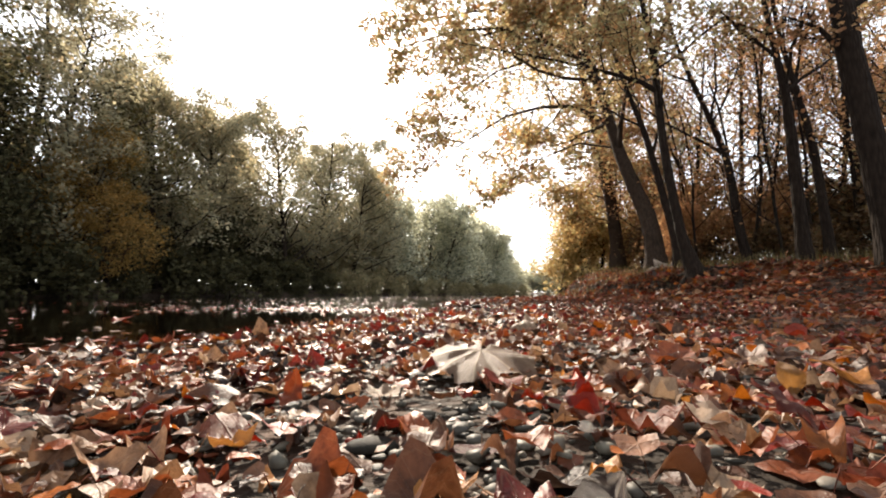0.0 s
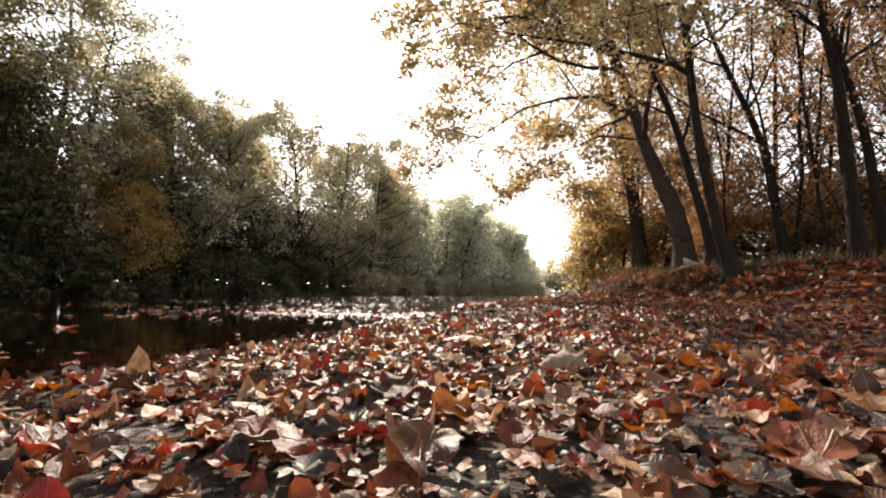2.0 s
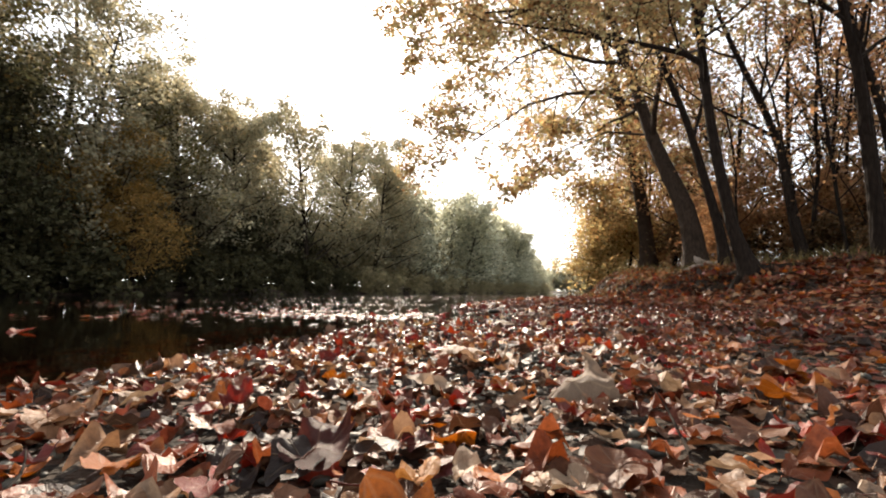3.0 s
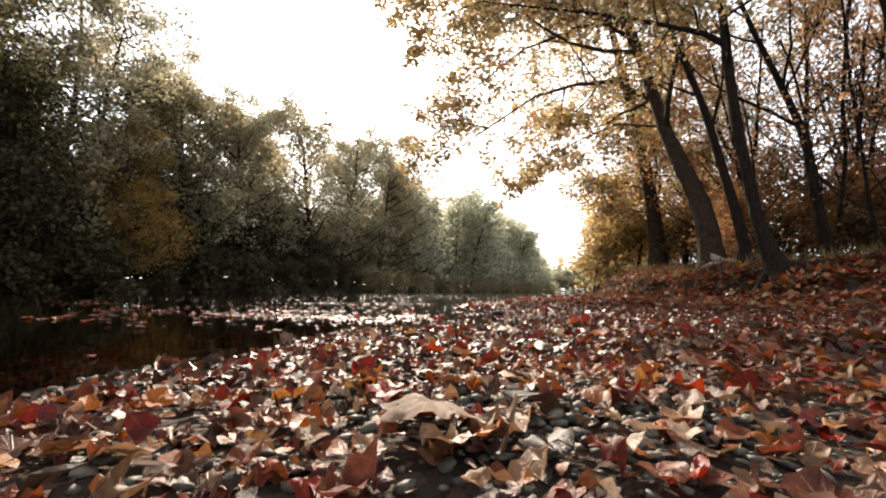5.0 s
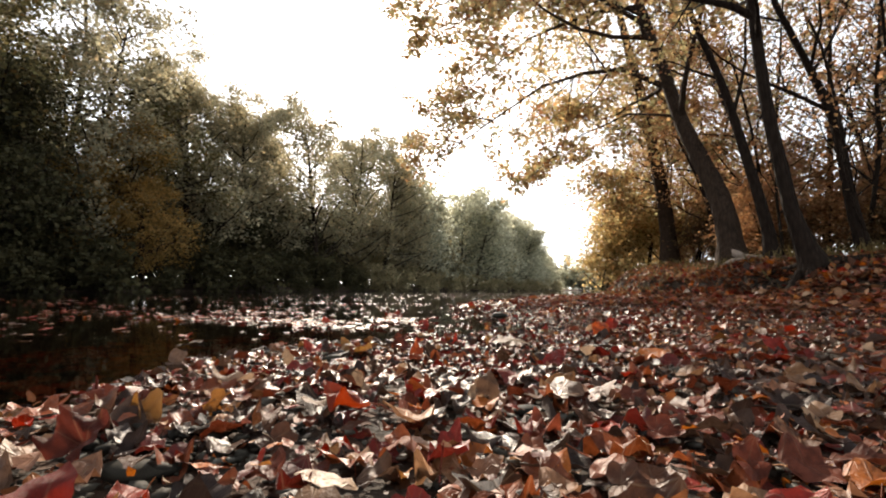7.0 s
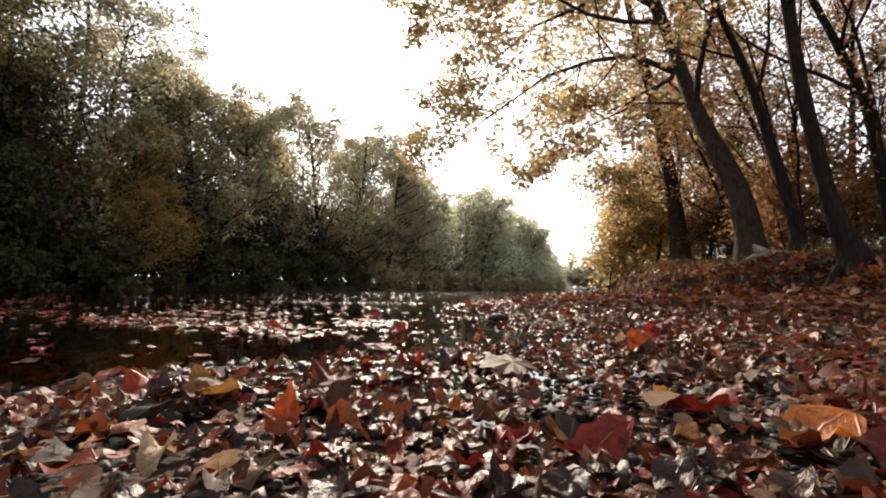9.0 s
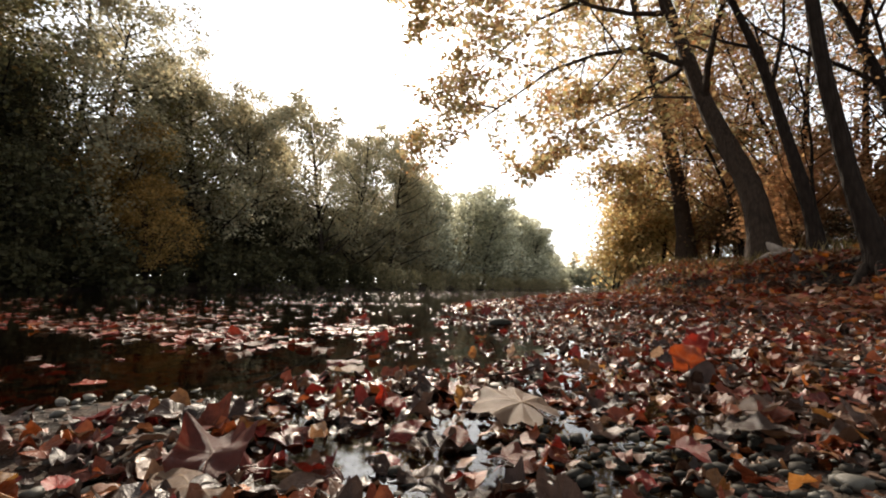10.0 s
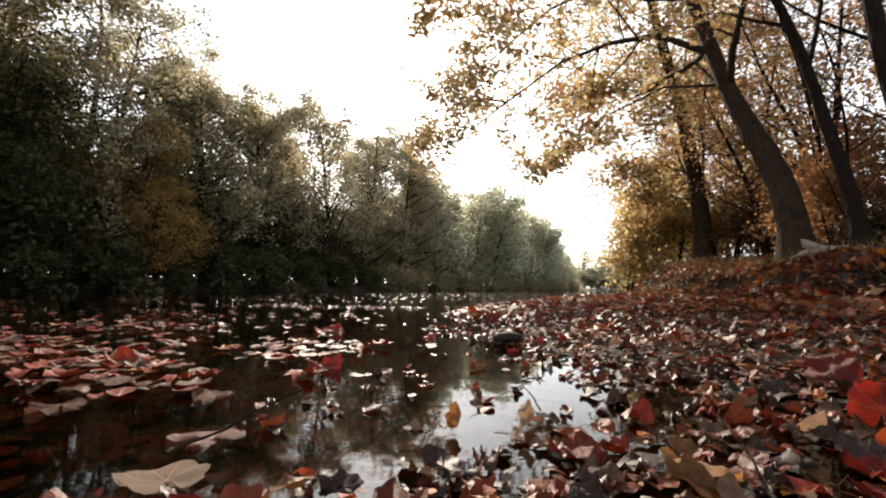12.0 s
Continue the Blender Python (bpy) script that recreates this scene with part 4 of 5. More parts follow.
# litter lying thick on the face of the bank
x, y = strew(rng, 46000, (-4, 7, 7.5, 32), lambda x, y: (x > np.interp(y, TOE_Y, TOE_X) - 0.8) & (x < 0.42 * y - 0.5) & (rng.random(len(x)) < 9.0 / np.maximum(y - 3.0, 4.5)))
m = lay(rng, x, y, 0.06, 0.13, 0.32, 0.05, 0.03)
damp = rng.random(len(m)) < 0.45
for sel, mat_ in ((damp, slope_mat), (~damp, litter_mat)):
    ob = part("fallen_leaves", scatter(LOW, rng.integers(0, len(LOW), sel.sum()), m[sel], "fallen_leaves", mat_))
    tagged(ob, "rust and brown leaves lying thick on the earth bank", "leaves", kind="stuff")
# leaves caught on the steep parts of the bank, tipped with the slope
x, y = strew(rng, 60000, (-2.5, 5, 9, 28), lambda x, y: np.hypot(land(x + 0.1, y) - land(x - 0.1, y), land(x, y + 0.1) - land(x, y - 0.1)) > 0.2 * (0.16 + 0.25 * rng.random(len(x))))
m = lay(rng, x, y, 0.055, 0.115, 0.75, 0.06, 0.1)
ob = part("fallen_leaves", scatter(CARDS[:1], np.zeros(len(m), int), m, "fallen_leaves", litter_mat))
tagged(ob, "rust and tan leaves caught on the steep earth bank", "leaves", kind="stuff")
# the litter goes on behind and inland
x, y = strew(rng, 42000, (-4, 14, -9, 20), lambda x, y: (inland(x, y) > 0.1) & ((y < -0.2) | (x > 0.75 * y + 1.6) | (x > 8)))
m = lay(rng, x, y, 0.06, 0.12, 0.3, 0.03, 0.0)
ob = part("fallen_leaves", scatter(CARDS[:1], np.zeros(len(m), int), m, "fallen_leaves", litter_mat))
tagged(ob, "thick litter of curled dry red, rust and tan leaves", "leaves", kind="stuff")
# crumbs of broken leaf between the whole ones
x, y = strew(rng, 20000, (-3, 2.2, -0.4, 6.6), lambda x, y: (lane(x, y) < 1.5) & (inland(x, y) > 0.0))
m = lay(rng, x, y, 0.010, 0.028, 0.4, 0.03, 0.1)
ob = part("leaf_crumbs", scatter(LOW, rng.integers(0, len(LOW), len(m)), m, "leaf_crumbs", litter_mat))
tagged(ob, "broken bits of dry brown leaf between whole leaves", "leaves", kind="stuff")
# wet edge; inland the same dark leaves stand in for tree shade
x, y = strew(rng, 52000, (-4.5, 3.0, -0.4, 12), lambda x, y: (rng.random(len(x)) > 0.6 * stony(x, y)) & (inland(x, y) < wet_shade_reach(y) * rng.random(len(x)) ** 0.35) & (inland(x, y) > -0.10 + 0.2 * rng.random(len(x))))
m = lay(rng, x, y, 0.03, 0.068, 0.24, 0.024, 0.02)
m[:, 2, 3] = np.maximum(m[:, 2, 3], 0.003)
close = lane(x, y) < 0.8
for sel, temps in ((close, NEAR), (~close & (lane(x, y) < 2.8), MID), (lane(x, y) >= 2.8, LOW)):
    ob = part("wet_leaves", scatter(temps, rng.integers(0, len(temps), sel.sum()), m[sel], "wet_leaves", wet_shade_mat))
    tagged(ob, "dark leaves, wet at the water's edge and shade-toned inland", "leaves", kind="stuff")
# leaves caught in the shallows, half out of the water
x, y = strew(rng, 9000, (-2.6, -0.6, 1.0, 6.5), lambda x, y: (inland(x, y) < 0.03) & (inland(x, y) > -np.where(y > 4.0, 0.32, 0.16) * rng.random(len(x)) ** 1.5) & (((x + 1.28) / 0.13) ** 2 + ((y - 4.9) / 0.2) ** 2 > 1) & (np.sin(5.1 * x + 2 * np.sin(3.7 * y)) + np.sin(6.3 * y) > -0.3))
m = lay(rng, x, y, 0.03, 0.06, 0.3, 0.006, 0.10)
m[:, 2, 3] = np.maximum(m[:, 2, 3], 0.002)
px, py = strew(rng, 70, (-1.75, -1.08, 4.4, 5.35), lambda x, y: inland(x, y) < -0.02)
pm = frames_of(np.stack([px, py, np.full(len(px), 0.004)], 1), rng.uniform(0, 6.28, len(px)), np.abs(rng.normal(0, 0.18, len(px))), rng.uniform(0, 6.28, len(px)), rng.uniform(0.02, 0.05, len(px)))
m = np.concatenate([m, pm])
ob = part("stranded_leaves", scatter(NEAR, rng.integers(0, len(NEAR), len(m)), m, "stranded_leaves", wet_shade_mat))
tagged(ob, "dark wet leaves stranded in the shallow water", "leaves", kind="stuff")
# floating
x, y = strew(rng, 17000, (-16, -1, 0, 40), lambda x, y: (inland(x, y) < -0.15) & (np.sin(2.6 * y + 0.35 * x + 1.5 * np.sin(0.6 * x)) + 0.6 * np.sin(5.1 * y - 0.5 * x) + 0.6 * rng.standard_normal(len(x)) > 0.75 - 0.4 * np.exp(inland(x, y) / 1.0)) & (rng.random(len(x)) < np.exp(inland(x, y) / 7.0)) & ((rng.random(len(x)) < 0.25) | (x < -2.1) | (y > 7.2) | (y < 4.5)))
m = frames_of(np.stack([x, y, 0.004 + 0.01 * rng.random(len(x))], 1), rng.uniform(0, 6.28, len(x)), np.abs(rng.normal(0, 0.05, len(x))), rng.uniform(0, 6.28, len(x)), rng.uniform(0.03, 0.075, len(x)) * (1 + 0.5 * (inland(x, y) < -2.5)))
close = (np.asarray(y) < 8) & (x > -5)
dx, dy = strew(rng, 1500, (-6.5, -1.9, 3.6, 9.5), lambda x, y: (inland(x, y) < -0.7) & (np.sin(3.3 * y + 0.5 * x + 1.5 * np.sin(0.9 * x)) + 0.6 * np.sin(7.0 * y - 0.7 * x) + 0.4 * rng.standard_normal(len(x)) > 0.7))
dm = frames_of(np.stack([dx, dy, 0.003 + 0.012 * rng.random(len(dx))], 1), rng.uniform(0, 6.28, len(dx)), np.abs(rng.normal(0, 0.10, len(dx))), rng.uniform(0, 6.28, len(dx)), rng.uniform(0.03, 0.075, len(dx)))
for cx, cy, rx, ry, n_ in ((-2.7, 4.62, 0.35, 0.10, 90), (-3.5, 4.8, 0.5, 0.12, 120), (-2.1, 4.5, 0.12, 0.05, 14), (-2.25, 5.2, 0.2, 0.12, 40), (-3.9, 5.5, 0.5, 0.2, 90)):
    dx, dy = rng.normal(cx, rx, n_), rng.normal(cy, ry, n_)
    em = frames_of(np.stack([dx, dy, 0.003 + 0.012 * rng.random(n_)], 1), rng.uniform(0, 6.28, n_), np.abs(rng.normal(0, 0.08, n_)), rng.uniform(0, 6.28, n_), rng.uniform(0.04, 0.09, n_))
    dm = np.concatenate([dm, em[inland(dx, dy) < -0.3]])
m, close = np.concatenate([m, dm]), np.concatenate([close, np.ones(len(dm), bool)])
for sel, temps in ((close, FLAT + ADRIFT), (~close, FLAT_FAR)):
    ob = part("floating_leaves", scatter(temps, rng.integers(0, len(temps), sel.sum()), m[sel], "floating_leaves", float_mat))
    tagged(ob, "red and tan leaves floating in drifts on the water", "leaves", kind="stuff")
sunken_mat = leaf_material("sunken_leaf", [(0.0, (0.34, 0.07, 0.03)), (0.3, (0.26, 0.045, 0.02)), (0.55, (0.30, 0.14, 0.08)), (0.8, (0.10, 0.045, 0.03))], see_through=0.1, spec=0.0, vein_tone=0.1)
# leaves sunk in the shallows
x, y = strew(rng, 9000, (-4, -0.9, 1.5, 8), lambda x, y: (inland(x, y) < 0.0) & (inland(x, y) > -1.3))
m = frames_of(np.stack([x, y, land(x, y) + 0.006 + 0.02 * rng.random(len(x))], 1), rng.uniform(0, 6.28, len(x)), np.abs(rng.normal(0, 0.12, len(x))), rng.uniform(0, 6.28, len(x)), rng.uniform(0.04, 0.10, len(x)))
m[:, 2, 3] = np.minimum(m[:, 2, 3], -0.012)
ob = part("sunken_leaves", scatter(FLAT_FAR, rng.integers(0, len(FLAT_FAR), len(m)), m, "sunken_leaves", sunken_mat))
tagged(ob, "reddish leaves sunk on the bed of the shallows", "leaves", kind="stuff")


def pebble(seed):
    rng = np.random.default_rng(seed)
    bm = bmesh.new()
    bmesh.ops.create_icosphere(bm, subdivisions=1 if seed % 2 else 2, radius=0.5)
    off = Vector(rng.uniform(0, 50, 3))
    for v in bm.verts:
        v.co *= 1 + 0.55 * noise.noise(v.co * 1.6 + off)
        v.co.x *= rng.uniform(0.98, 1.02)
        v.co.y *= 0.6 + 0.35 * ((seed * 0.37) % 1)
        v.co.z *= 0.3 + 0.2 * ((seed * 0.61) % 1)
    v = np.array([v.co[:] for v in bm.verts])
    t = np.array([[q.index for q in f.verts] for f in bm.faces])
    bm.free()
    return v, t, v[:, :2]


STONES = [pebble(201 + 2 * k) for k in range(5)]
x, y = strew(rng, 20000, (-3, 2.2, -0.4, 6.5), lambda x, y: (lane(x, y) < 1.2) & (inland(x, y) > -0.4))
s = 0.009 + 0.024 * rng.random(len(x)) ** 1.9
m = frames_of(np.stack([x, y, land(x, y) + 0.15 * s], 1), rng.uniform(0, 6.28, len(x)), np.abs(rng.normal(0, 0.25, len(x))), rng.uniform(0, 6.28, len(x)), s)
ob = part("pebbles", scatter(STONES, rng.integers(0, 5, len(m)), m, "pebbles", stone_mat))
tagged(ob, "grey rounded river pebbles between the leaves", "pebbles", kind="stuff")
# the stony patches; the soaked stones are toned down further for tree shade
soaked_shade_stone = stone_material("soaked_shaded_river_stone", "island", 0.28)
for (cx, cy, rx, ry), count, mat_ in zip(STONY, (780, 460, 170, 130), (soaked_shade_stone, stone_mat, soaked_shade_stone, stone_mat)):
    x, y = rng.normal(cx, 0.55 * rx, count), rng.normal(cy, 0.55 * ry, count)
    s = 0.009 + 0.024 * rng.random(count) ** 1.8
    m = frames_of(np.stack([x, y, land(x, y) + 0.006 + 0.3 * s * rng.random(count)], 1), rng.uniform(0, 6.28, count), np.abs(rng.normal(0, 0.25, count)), rng.uniform(0, 6.28, count), s)
    ob = part("pebbles", scatter(STONES, rng.integers(0, 5, len(m)), m, "pebbles", mat_))
    tagged(ob, "patch of dark rounded river pebbles showing through the litter" if mat_ is soaked_shade_stone else "patch of grey rounded river pebbles showing through the litter", "pebbles", kind="stuff")


# single pebbles and leaves of the strip that the view passes over
def single_mesh(name, tpl, mat):
    return mesh_of(name, tpl[0], tpl[1], mat, tpl[2])


stone_meshes = [single_mesh("pebble", pebble(220 + 2 * k), stone_one) for k in range(5)]
wet_shade_one = leaf_material("wet_shaded_leaf_single", WET_SHADE, rough=0.36, see_through=0.2, spec=0.15, random_by="object", vein_tone=0.04)
wet_shade_meshes = [single_mesh("leaf", t_, wet_shade_one) for t_ in NEAR]
leaf_meshes = [single_mesh("leaf", t_, litter_one) for t_ in NEAR]
rng = np.random.default_rng(21)
x, y = strew(rng, 4000, (-2, 1.2, 0.1, 5.2), lambda x, y: (lane(x, y) < 0.6) & (inland(x, y) > 0.0))
m = frames_of(np.stack([x, y, land(x, y) + 0.008], 1)[:300], rng.uniform(0, 6.28, 300), np.abs(rng.normal(0, 0.2, 300)), rng.uniform(0, 6.28, 300), 0.014 + 0.024 * rng.random(300) ** 2)
for k in range(len(m)):
    ob = part("pebble", stone_meshes[k % 5], ground)
    ob.matrix_basis = Matrix(m[k].tolist())
x, y = strew(rng, 4000, (-2, 1.2, 0.1, 5.0), lambda x, y: (lane(x, y) < 0.7) & (inland(x, y) > 0.05))
m = lay(rng, x[:300], y[:300], 0.032, 0.06, 0.28, 0.02, 0.04)
m[:, 2, 3] += 0.012
# past 3.1 m single leaves take the wet, shade-darkened colours
for k in range(len(m)):
    ob = part("leaf", (wet_shade_meshes if m[k, 1, 3] > 3.1 else leaf_meshes)[k % len(leaf_meshes)], ground)
    ob.matrix_basis = Matrix(m[k].tolist())


# ---- leaves that stand out ----
def showy_leaf(label, mat, x, y, size, yaw, tilt, lobed=True, roll=0.5, seed=1, lift=0.0, afloat=False, dome=0.0):
    """One leaf: blade and stalk, lying or standing on the litter."""
    th = new("fallen_leaf")
    tagged(th, label, "leaf", "showy leaves")
    v, t, uv = fallen_leaf(seed, lobed, 3, roll, False, 0.42)
    if dome:
        # edges hang down, pleats stand up along the veins
        ang = np.degrees(np.arctan2(uv[:, 0], uv[:, 1]))
        r_ = np.hypot(uv[:, 0], uv[:, 1])
        off = np.abs((ang + 21) % 42 - 21) / 21
        v[:, 0], v[:, 1] = uv[:, 0], uv[:, 1] - 0.1
        v[:, 2] = 0.35 * v[:, 2] - dome * r_ ** 1.7 - 0.12 * off * r_
    part("blade", mesh_of("blade", v, t, mat, uv), th)
    y0 = -0.1 if lobed else -0.5
    base = v[0] if lobed else v[4]
    droop = 0.5 * dome
    sv, st = tube(np.array([base, [0.03, y0 - 0.15, base[2] + 0.03 - 0.3 * droop], [0.06, y0 - 0.30, base[2] - 0.7 * droop], [0.12, y0 - 0.42, base[2] - 0.02 - droop]]), [0.013, 0.010, 0.010, 0.014], 5)
    part("stalk", mesh_of("stalk", sv, st, mat), th)
    z = 0.004 if afloat else float(land(x, y)) + 0.026 + lift + 0.42 * size * math.sin(radians(abs(tilt)))
    th.matrix_basis = pose(x, y, z, tilt, 0, yaw) @ Matrix.Scale(size, 4)
    return th


LIES = "lying on the litter"
for row_ in (
    ("large pale tan maple leaf with raised veins " + LIES, tan_leaf, -0.245, 0.885, 0.205, 188, -6, True, 0.45, 301, 0.022, False, 0.40),
    ("bright red leaf standing in the litter", red_leaf, -0.82, 1.52, 0.07, 10, 35, False, 0.9, 302),
    ("pale curled leaf " + LIES, tan_leaf, -0.61, 1.77, 0.09, 110, 14, False, 0.6, 304),
    ("folded tan leaf " + LIES, tan_leaf, -0.33, 1.82, 0.13, 290, 25, True, 0.8, 305),
    ("glowing red leaf standing upright in the litter", red_leaf, -1.27, 2.42, 0.085, 15, 55, False, 0.8, 306),
    ("dark red leaf leaning on the litter", red_leaf, -0.97, 2.42, 0.085, 40, 40, False, 0.6, 307),
    ("large tan folded leaf " + LIES, tan_leaf, -0.66, 2.10, 0.125, 150, 12, True, 0.8, 308, 0.02, False, 0.34),
    ("long orange leaf " + LIES, orange_leaf, -0.24, 2.76, 0.16, 80, 12, False, 0.5, 309),
    ("orange maple leaf standing upright in the litter", orange_leaf, -0.77, 4.58, 0.082, 12, 62, True, 0.85, 312),
    ("small red leaf standing beside an orange one", red_leaf, -0.73, 4.82, 0.075, -20, 60, True, 0.5, 313),
    ("red-brown maple leaf leaning on wet leaves", maroon_leaf, -1.30, 3.63, 0.095, 20, 18, True, 0.5, 314),
    ("long orange leaf on wet litter", ochre_leaf, -1.42, 3.45, 0.13, 80, 8, False, 0.7, 315),
    ("pale oval leaf with clear veins " + LIES, tan_leaf, -0.72, 3.64, 0.075, 200, 28, False, 0.35, 316),
    ("large pale tan leaf with fanned veins at the waterside", tan_leaf, -1.05, 3.98, 0.13, 70, 12, True, 0.3, 317, 0.01, False, 0.18),
    ("curled red leaf on wet litter", red_leaf, -1.25, 3.92, 0.055, 130, 30, True, 0.6, 318),
    ("ochre curled leaf on wet litter", ochre_leaf, -1.16, 4.02, 0.05, -10, 40, False, 0.9, 319),
    ("red leaf standing on the litter", red_leaf, -0.70, 5.18, 0.10, -30, 40, True, 0.5, 320),
    ("pale torn leaf " + LIES, tan_leaf, -0.84, 4.72, 0.07, 200, 40, False, 0.4, 322),
    ("orange leaf standing in the litter", orange_leaf, -0.44, 0.56, 0.06, 10, 45, False, 0.6, 325),
    ("pale tan leaf " + LIES, tan_leaf, 0.10, 0.57, 0.065, 100, 12, True, 0.5, 326),
    ("red leaf " + LIES, red_leaf, -0.03, 0.54, 0.062, 90, 18, False, 0.6, 327),
    ("ochre leaf standing in the litter", ochre_leaf, 0.25, 0.83, 0.055, 10, 55, False, 0.5, 328),
    ("brown leaf propped up on the litter", maroon_leaf, 0.17, 0.58, 0.075, 50, 35, False, 0.7, 329),
    ("red maple leaf standing on the litter", maroon_leaf, -1.16, 2.55, 0.065, 20, 40, True, 0.8, 330),
    ("ochre curled leaf " + LIES, ochre_leaf, -0.90, 2.28, 0.075, 60, 15, False, 0.9, 350),
    ("pale curled leaf " + LIES, tan_leaf, -1.31, 2.88, 0.10, 95, 6, False, 0.7, 351),
    ("long rust leaf " + LIES, orange_leaf, -0.98, 2.80, 0.11, 75, 10, False, 0.8, 352),
    ("tan leaf standing upright in the litter", drab_leaf, -0.81, 2.96, 0.06, 5, 60, False, 0.5, 353),
    ("ochre leaf curled over a stone", ochre_leaf, -1.28, 2.69, 0.075, 100, 12, False, 1.0, 354),
    ("orange curled leaf on wet litter", orange_leaf, -1.13, 3.32, 0.08, 30, 30, False, 1.0, 355),
    ("ochre leaf " + LIES, ochre_leaf, -0.49, 4.04, 0.075, 60, 20, False, 0.6, 356),
    ("pale pinkish leaf on wet litter", tan_leaf, -1.27, 3.57, 0.12, 85, 5, False, 0.6, 357),
    ("ochre leaf standing in the shallows", ochre_leaf, -1.34, 4.54, 0.045, 10, 55, False, 0.8, 358),
    ("tan leaf standing in the shallows", tan_leaf, -1.23, 4.57, 0.05, -20, 60, False, 0.6, 359),
    ("broad ochre leaf at the waterside", ochre_leaf, -1.00, 4.48, 0.085, 75, 6, False, 0.8, 360),
    ("bleached broad leaf at the waterside", tan_leaf, -1.55, 4.20, 0.085, 80, 4, True, 0.2, 361),
    ("rust leaf curled on grey pebbles", orange_leaf, -0.33, 2.42, 0.09, 140, 25, False, 1.1, 362),
    ("dark red maple leaf standing on the litter", maroon_leaf, -0.56, 1.39, 0.085, -15, 20, True, 0.5, 331),
):
    showy_leaf(*row_)
AFLOAT = "floating on the dark water"
for row_ in (
    ("brown pointed leaf " + AFLOAT, drab_leaf, -2.07, 4.33, 0.09, 70, 0, True, 0.4, 340),
    ("brown leaf " + AFLOAT, drab_leaf, -1.88, 4.51, 0.075, 110, 0, True, 0.4, 341),
    ("red leaf " + AFLOAT, red_leaf, -2.49, 4.70, 0.12, 30, 16, True, 0.5, 342),
    ("red curled leaf " + AFLOAT, red_leaf, -2.62, 5.74, 0.14, 60, 14, True, 0.5, 343),
    ("orange leaf " + AFLOAT, orange_leaf, -2.02, 5.74, 0.09, 10, 35, False, 0.5, 344),
    ("rust leaf " + AFLOAT, red_leaf, -1.91, 4.89, 0.09, 40, 20, True, 0.5, 345),
    ("yellow leaf " + AFLOAT, ochre_leaf, -2.82, 5.07, 0.08, 100, 10, False, 0.4, 346),
    ("small red leaf " + AFLOAT, red_leaf, -1.42, 4.83, 0.04, 10, 50, False, 0.6, 349),
    ("orange leaf " + AFLOAT, orange_leaf, -3.6, 2.5, 0.14, 20, 10, True, 0.25, 347),
    ("broad rust leaf lying half under water", maroon_leaf, -1.66, 4.34, 0.10, 100, 0, True, 0.45, 348),
):
    showy_leaf(*row_, 0.0, True)

# a dark stone in the shallows
sv, st, su = pebble(200)
th = part("stone", mesh_of("stone", sv, st, dark_stone, su))
th.matrix_basis = pose(-1.62, 5.66, 0.03, 0, 0, 30) @ Matrix.Diagonal((0.14, 0.12, 0.13, 1))
tagged(th, "dark wet stone breaking the water surface", "stone")
for x, y, s_, a_ in ((-1.08, 2.56, 0.075, 20), (-0.75, 2.98, 0.06, 80), (-0.30, 3.95, 0.06, 10), (-0.55, 3.72, 0.07, 60), (-0.25, 0.45, 0.055, 40), (0.05, 0.62, 0.05, 0), (-0.86, 2.30, 0.05, 60), (-1.40, 3.33, 0.09, 35), (-0.62, 2.36, 0.055, 15)):
    th = part("stone", mesh_of("stone", *pebble(int(s_ * 2000) * 2)[:2], dark_stone))
    th.matrix_basis = pose(x, y, float(land(x, y)) + 0.012, 5, 4, a_) @ Matrix.Scale(s_, 4)
    tagged(th, "smooth dark grey river stone among fallen leaves", "stone", "large stones")

# twigs
rng = np.random.default_rng(33)
twig_spots = [(-1.55, 4.32, 0.16, 60), (-1.42, 3.62, 0.17, 130), (-1.12, 4.20, 0.12, 20), (-0.95, 4.45, 0.14, 100), (-1.18, 2.42, 0.12, 140), (-1.55, 3.98, 0.12, 75), (-0.4, 3.1, 0.15, 20), (-0.2, 1.6, 0.13, 100), (0.3, 1.4, 0.16, 60), (-0.8, 1.2, 0.12, 170), (-0.5, 5.0, 0.18, 40), (-1.3, 4.9, 0.15, 110)]
for x, y, ln, a_ in twig_spots:
    tw = wander(rng, (-ln / 2, 0, 0), (1, 0, 0.05), ln, 6, 0.12, 0.0)
    th = part("twig", mesh_of("twig", *tube(tw, np.linspace(0.0022, 0.001, len(tw)), 5), bark_dark))
    th.matrix_basis = pose(x, y, max(float(land(x, y)), 0.0) + 0.035, 0, -6, a_)
    tagged(th, "thin dark broken twig on the leaves", "twig", "twigs")

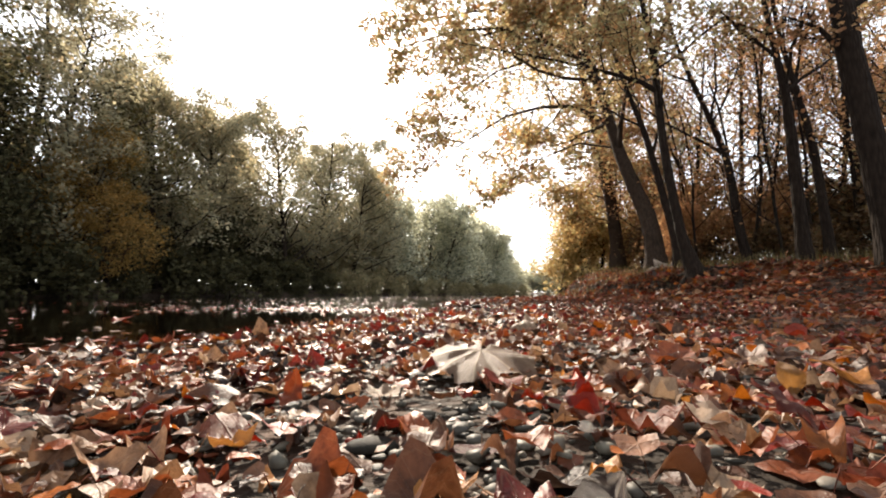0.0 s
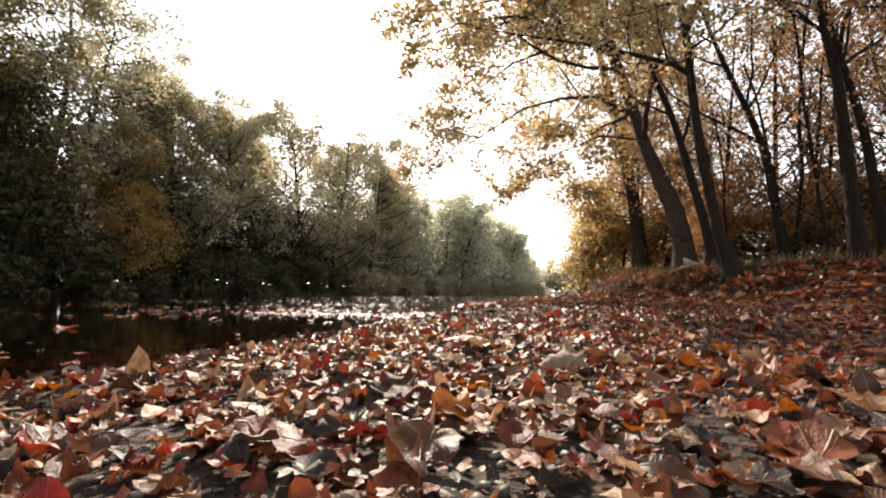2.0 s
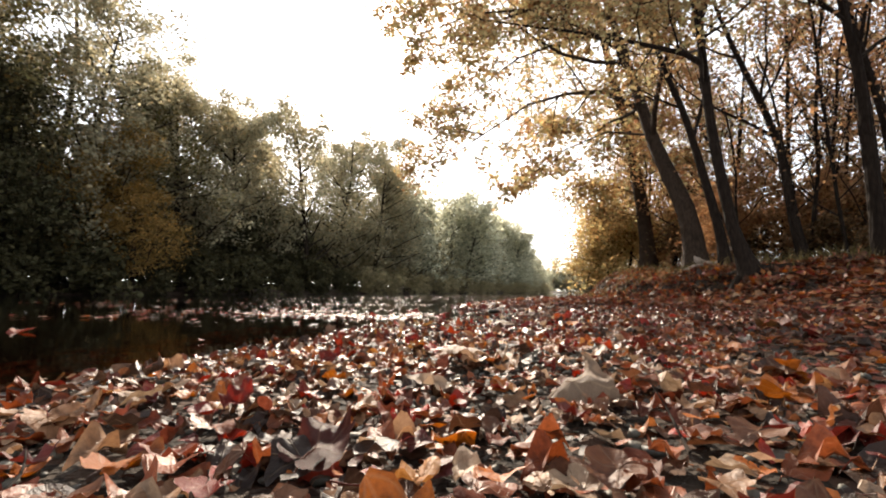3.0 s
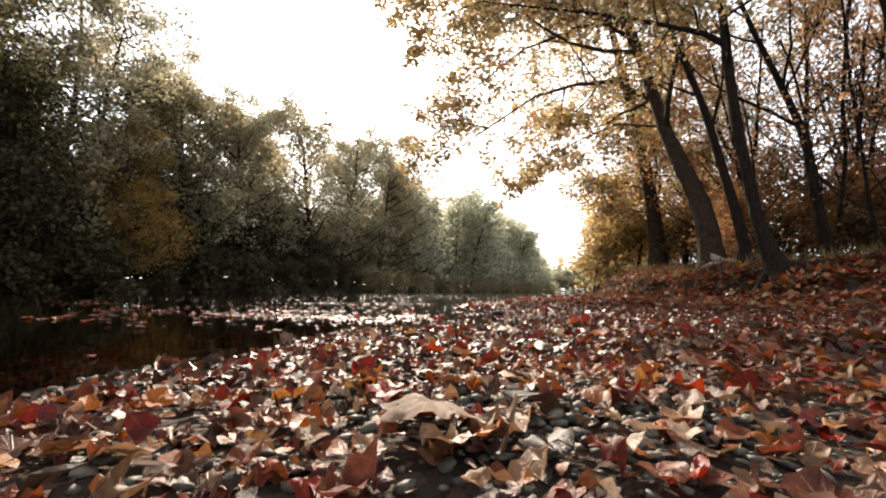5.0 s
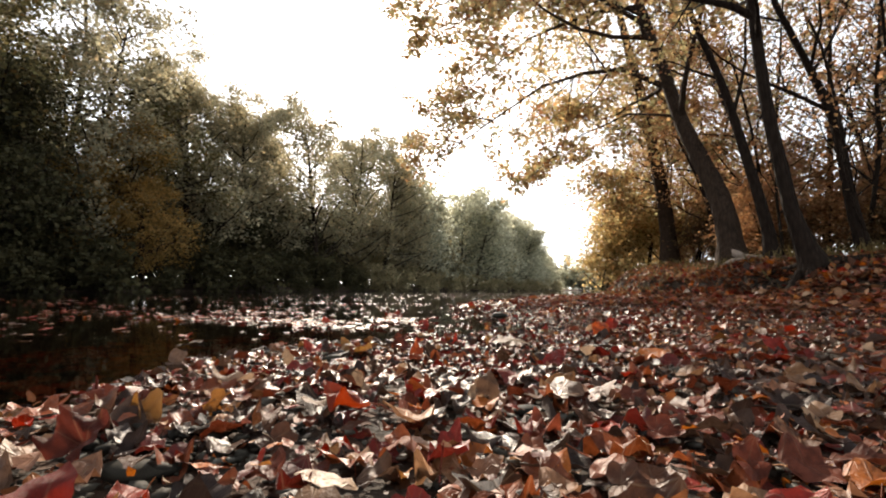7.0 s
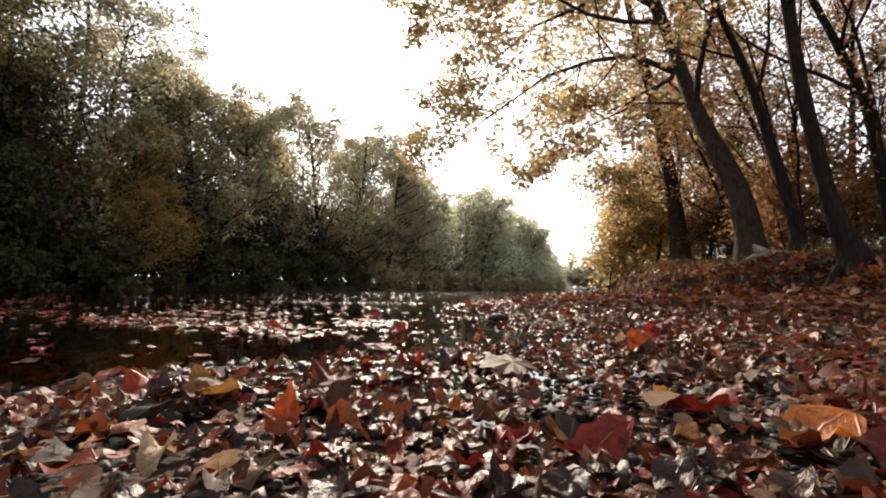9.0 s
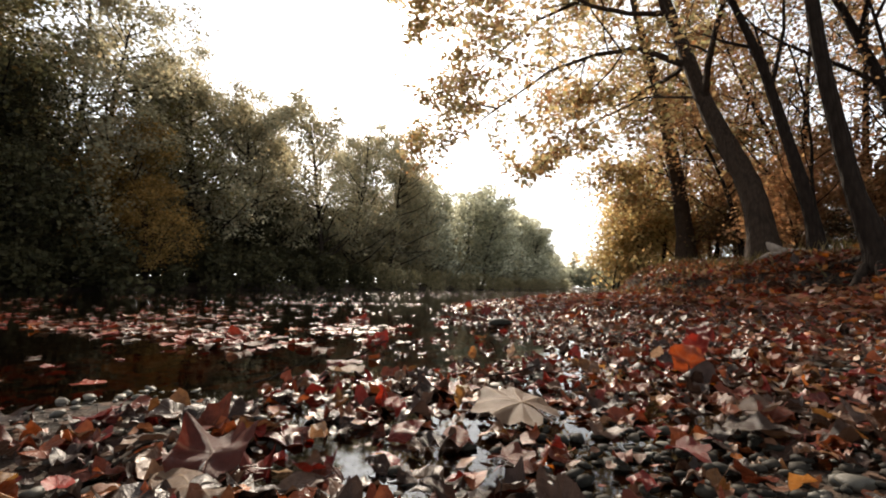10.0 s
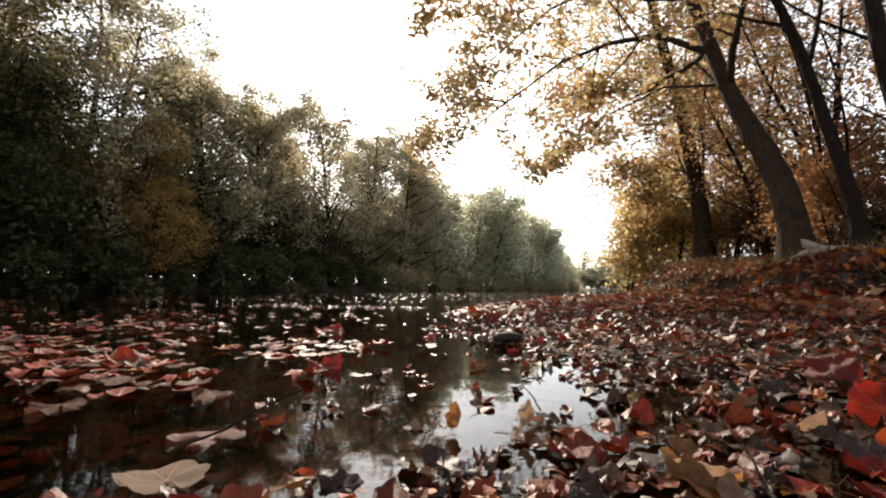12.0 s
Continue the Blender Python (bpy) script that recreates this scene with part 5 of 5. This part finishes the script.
# ---- bank: pale root, roots, grass ----
rng = np.random.default_rng(41)
th = new("driftwood_root")
tagged(th, "bleached pale root snag at the foot of the leaning tree", "root")
for pts_, r_ in (
    ([(-0.40, 0.2, 0.30), (-0.34, 0.1, 0.20), (-0.22, -0.02, 0.09), (0.0, -0.06, 0.05), (0.26, -0.08, 0.07), (0.48, -0.06, 0.05), (0.80, -0.05, 0.0)], 0.10),
    ([(-0.75, -0.55, -0.10), (-0.5, -0.5, 0.0), (-0.3, -0.4, 0.02), (-0.1, -0.25, 0.0)], 0.055),
    ([(-0.62, -0.8, -0.15), (-0.35, -0.75, -0.08), (-0.05, -0.6, -0.06)], 0.04),
    ([(-0.12, 0.0, 0.05), (-0.22, -0.15, -0.02), (-0.30, -0.25, -0.08)], 0.05),
    ([(0.35, -0.07, 0.04), (0.42, -0.1, 0.14), (0.44, -0.1, 0.20)], 0.025),
):
    pts_ = np.array(pts_)
    part("root_arm", mesh_of("root_arm", *tube(pts_, r_ * np.interp(np.linspace(0, 1, len(pts_)), [0, 0.2, 0.7, 1], [0.15, 1.0, 0.8, 0.1]), 8, 0.06, rng), bleached), th)
th.matrix_basis = pose(1.66, 14.05, float(land(1.66, 14.05)) + 0.14)
for cx, cy, spread in ((1.72, 10.4, 0.9), (a0[0], a0[1], 1.0), (c0[0], c0[1], 1.3)):
    for k in range(7):
        a_ = 2 * math.pi * (k + rng.random() * 0.6) / 7
        ln = spread * rng.uniform(0.6, 1.2)
        rp = []
        for f in np.linspace(0.12, 1, 6):
            px, py = cx + math.cos(a_ + 0.5 * f) * ln * f, cy + math.sin(a_ + 0.5 * f) * ln * f
            rp.append((px, py, float(land(px, py)) + 0.10 * (1 - f) - 0.01))
        ob = part("root", mesh_of("root", *tube(np.array(rp), np.linspace(0.08, 0.025, 6), 6, 0.06, rng), bark_dark))
        tagged(ob, "dark gnarled surface root spreading from a bank tree", "root", "tree roots")
blade_t = (np.array([[-0.03, 0, 0], [0.03, 0, 0], [-0.02, 0.08, 0.5], [0.02, 0.08, 0.5], [0.0, 0.32, 0.95]]), np.array([[0, 1, 3], [0, 3, 2], [2, 3, 4]]), np.zeros((5, 2)))
gxs, gys = [], []
for cx, cy, n_, sp in ((1.9, 12.6, 200, 0.7), (2.3, 10.9, 120, 0.5), (0.4, 16.5, 500, 0.8), (-0.2, 19.0, 600, 0.9), (1.0, 14.0, 350, 0.4), (-0.6, 23.0, 900, 1.0), (3.0, 12.0, 500, 0.7), (4.2, 11.0, 500, 0.8)):
    gxs.append(rng.normal(cx, sp, n_))
    gys.append(rng.normal(cy, sp, n_))
x, y = np.concatenate(gxs), np.concatenate(gys)
m = frames_of(np.stack([x, y, land(x, y)], 1), rng.uniform(0, 6.28, len(x)), np.abs(rng.normal(0, 0.3, len(x))), rng.uniform(0, 6.28, len(x)), rng.uniform(0.10, 0.34, len(x)))
ob = part("grass", scatter([blade_t], np.zeros(len(m), int), m, "grass", grass_mat))
tagged(ob, "dry yellow-green grass tufts on the bank edge", "grass", kind="stuff")
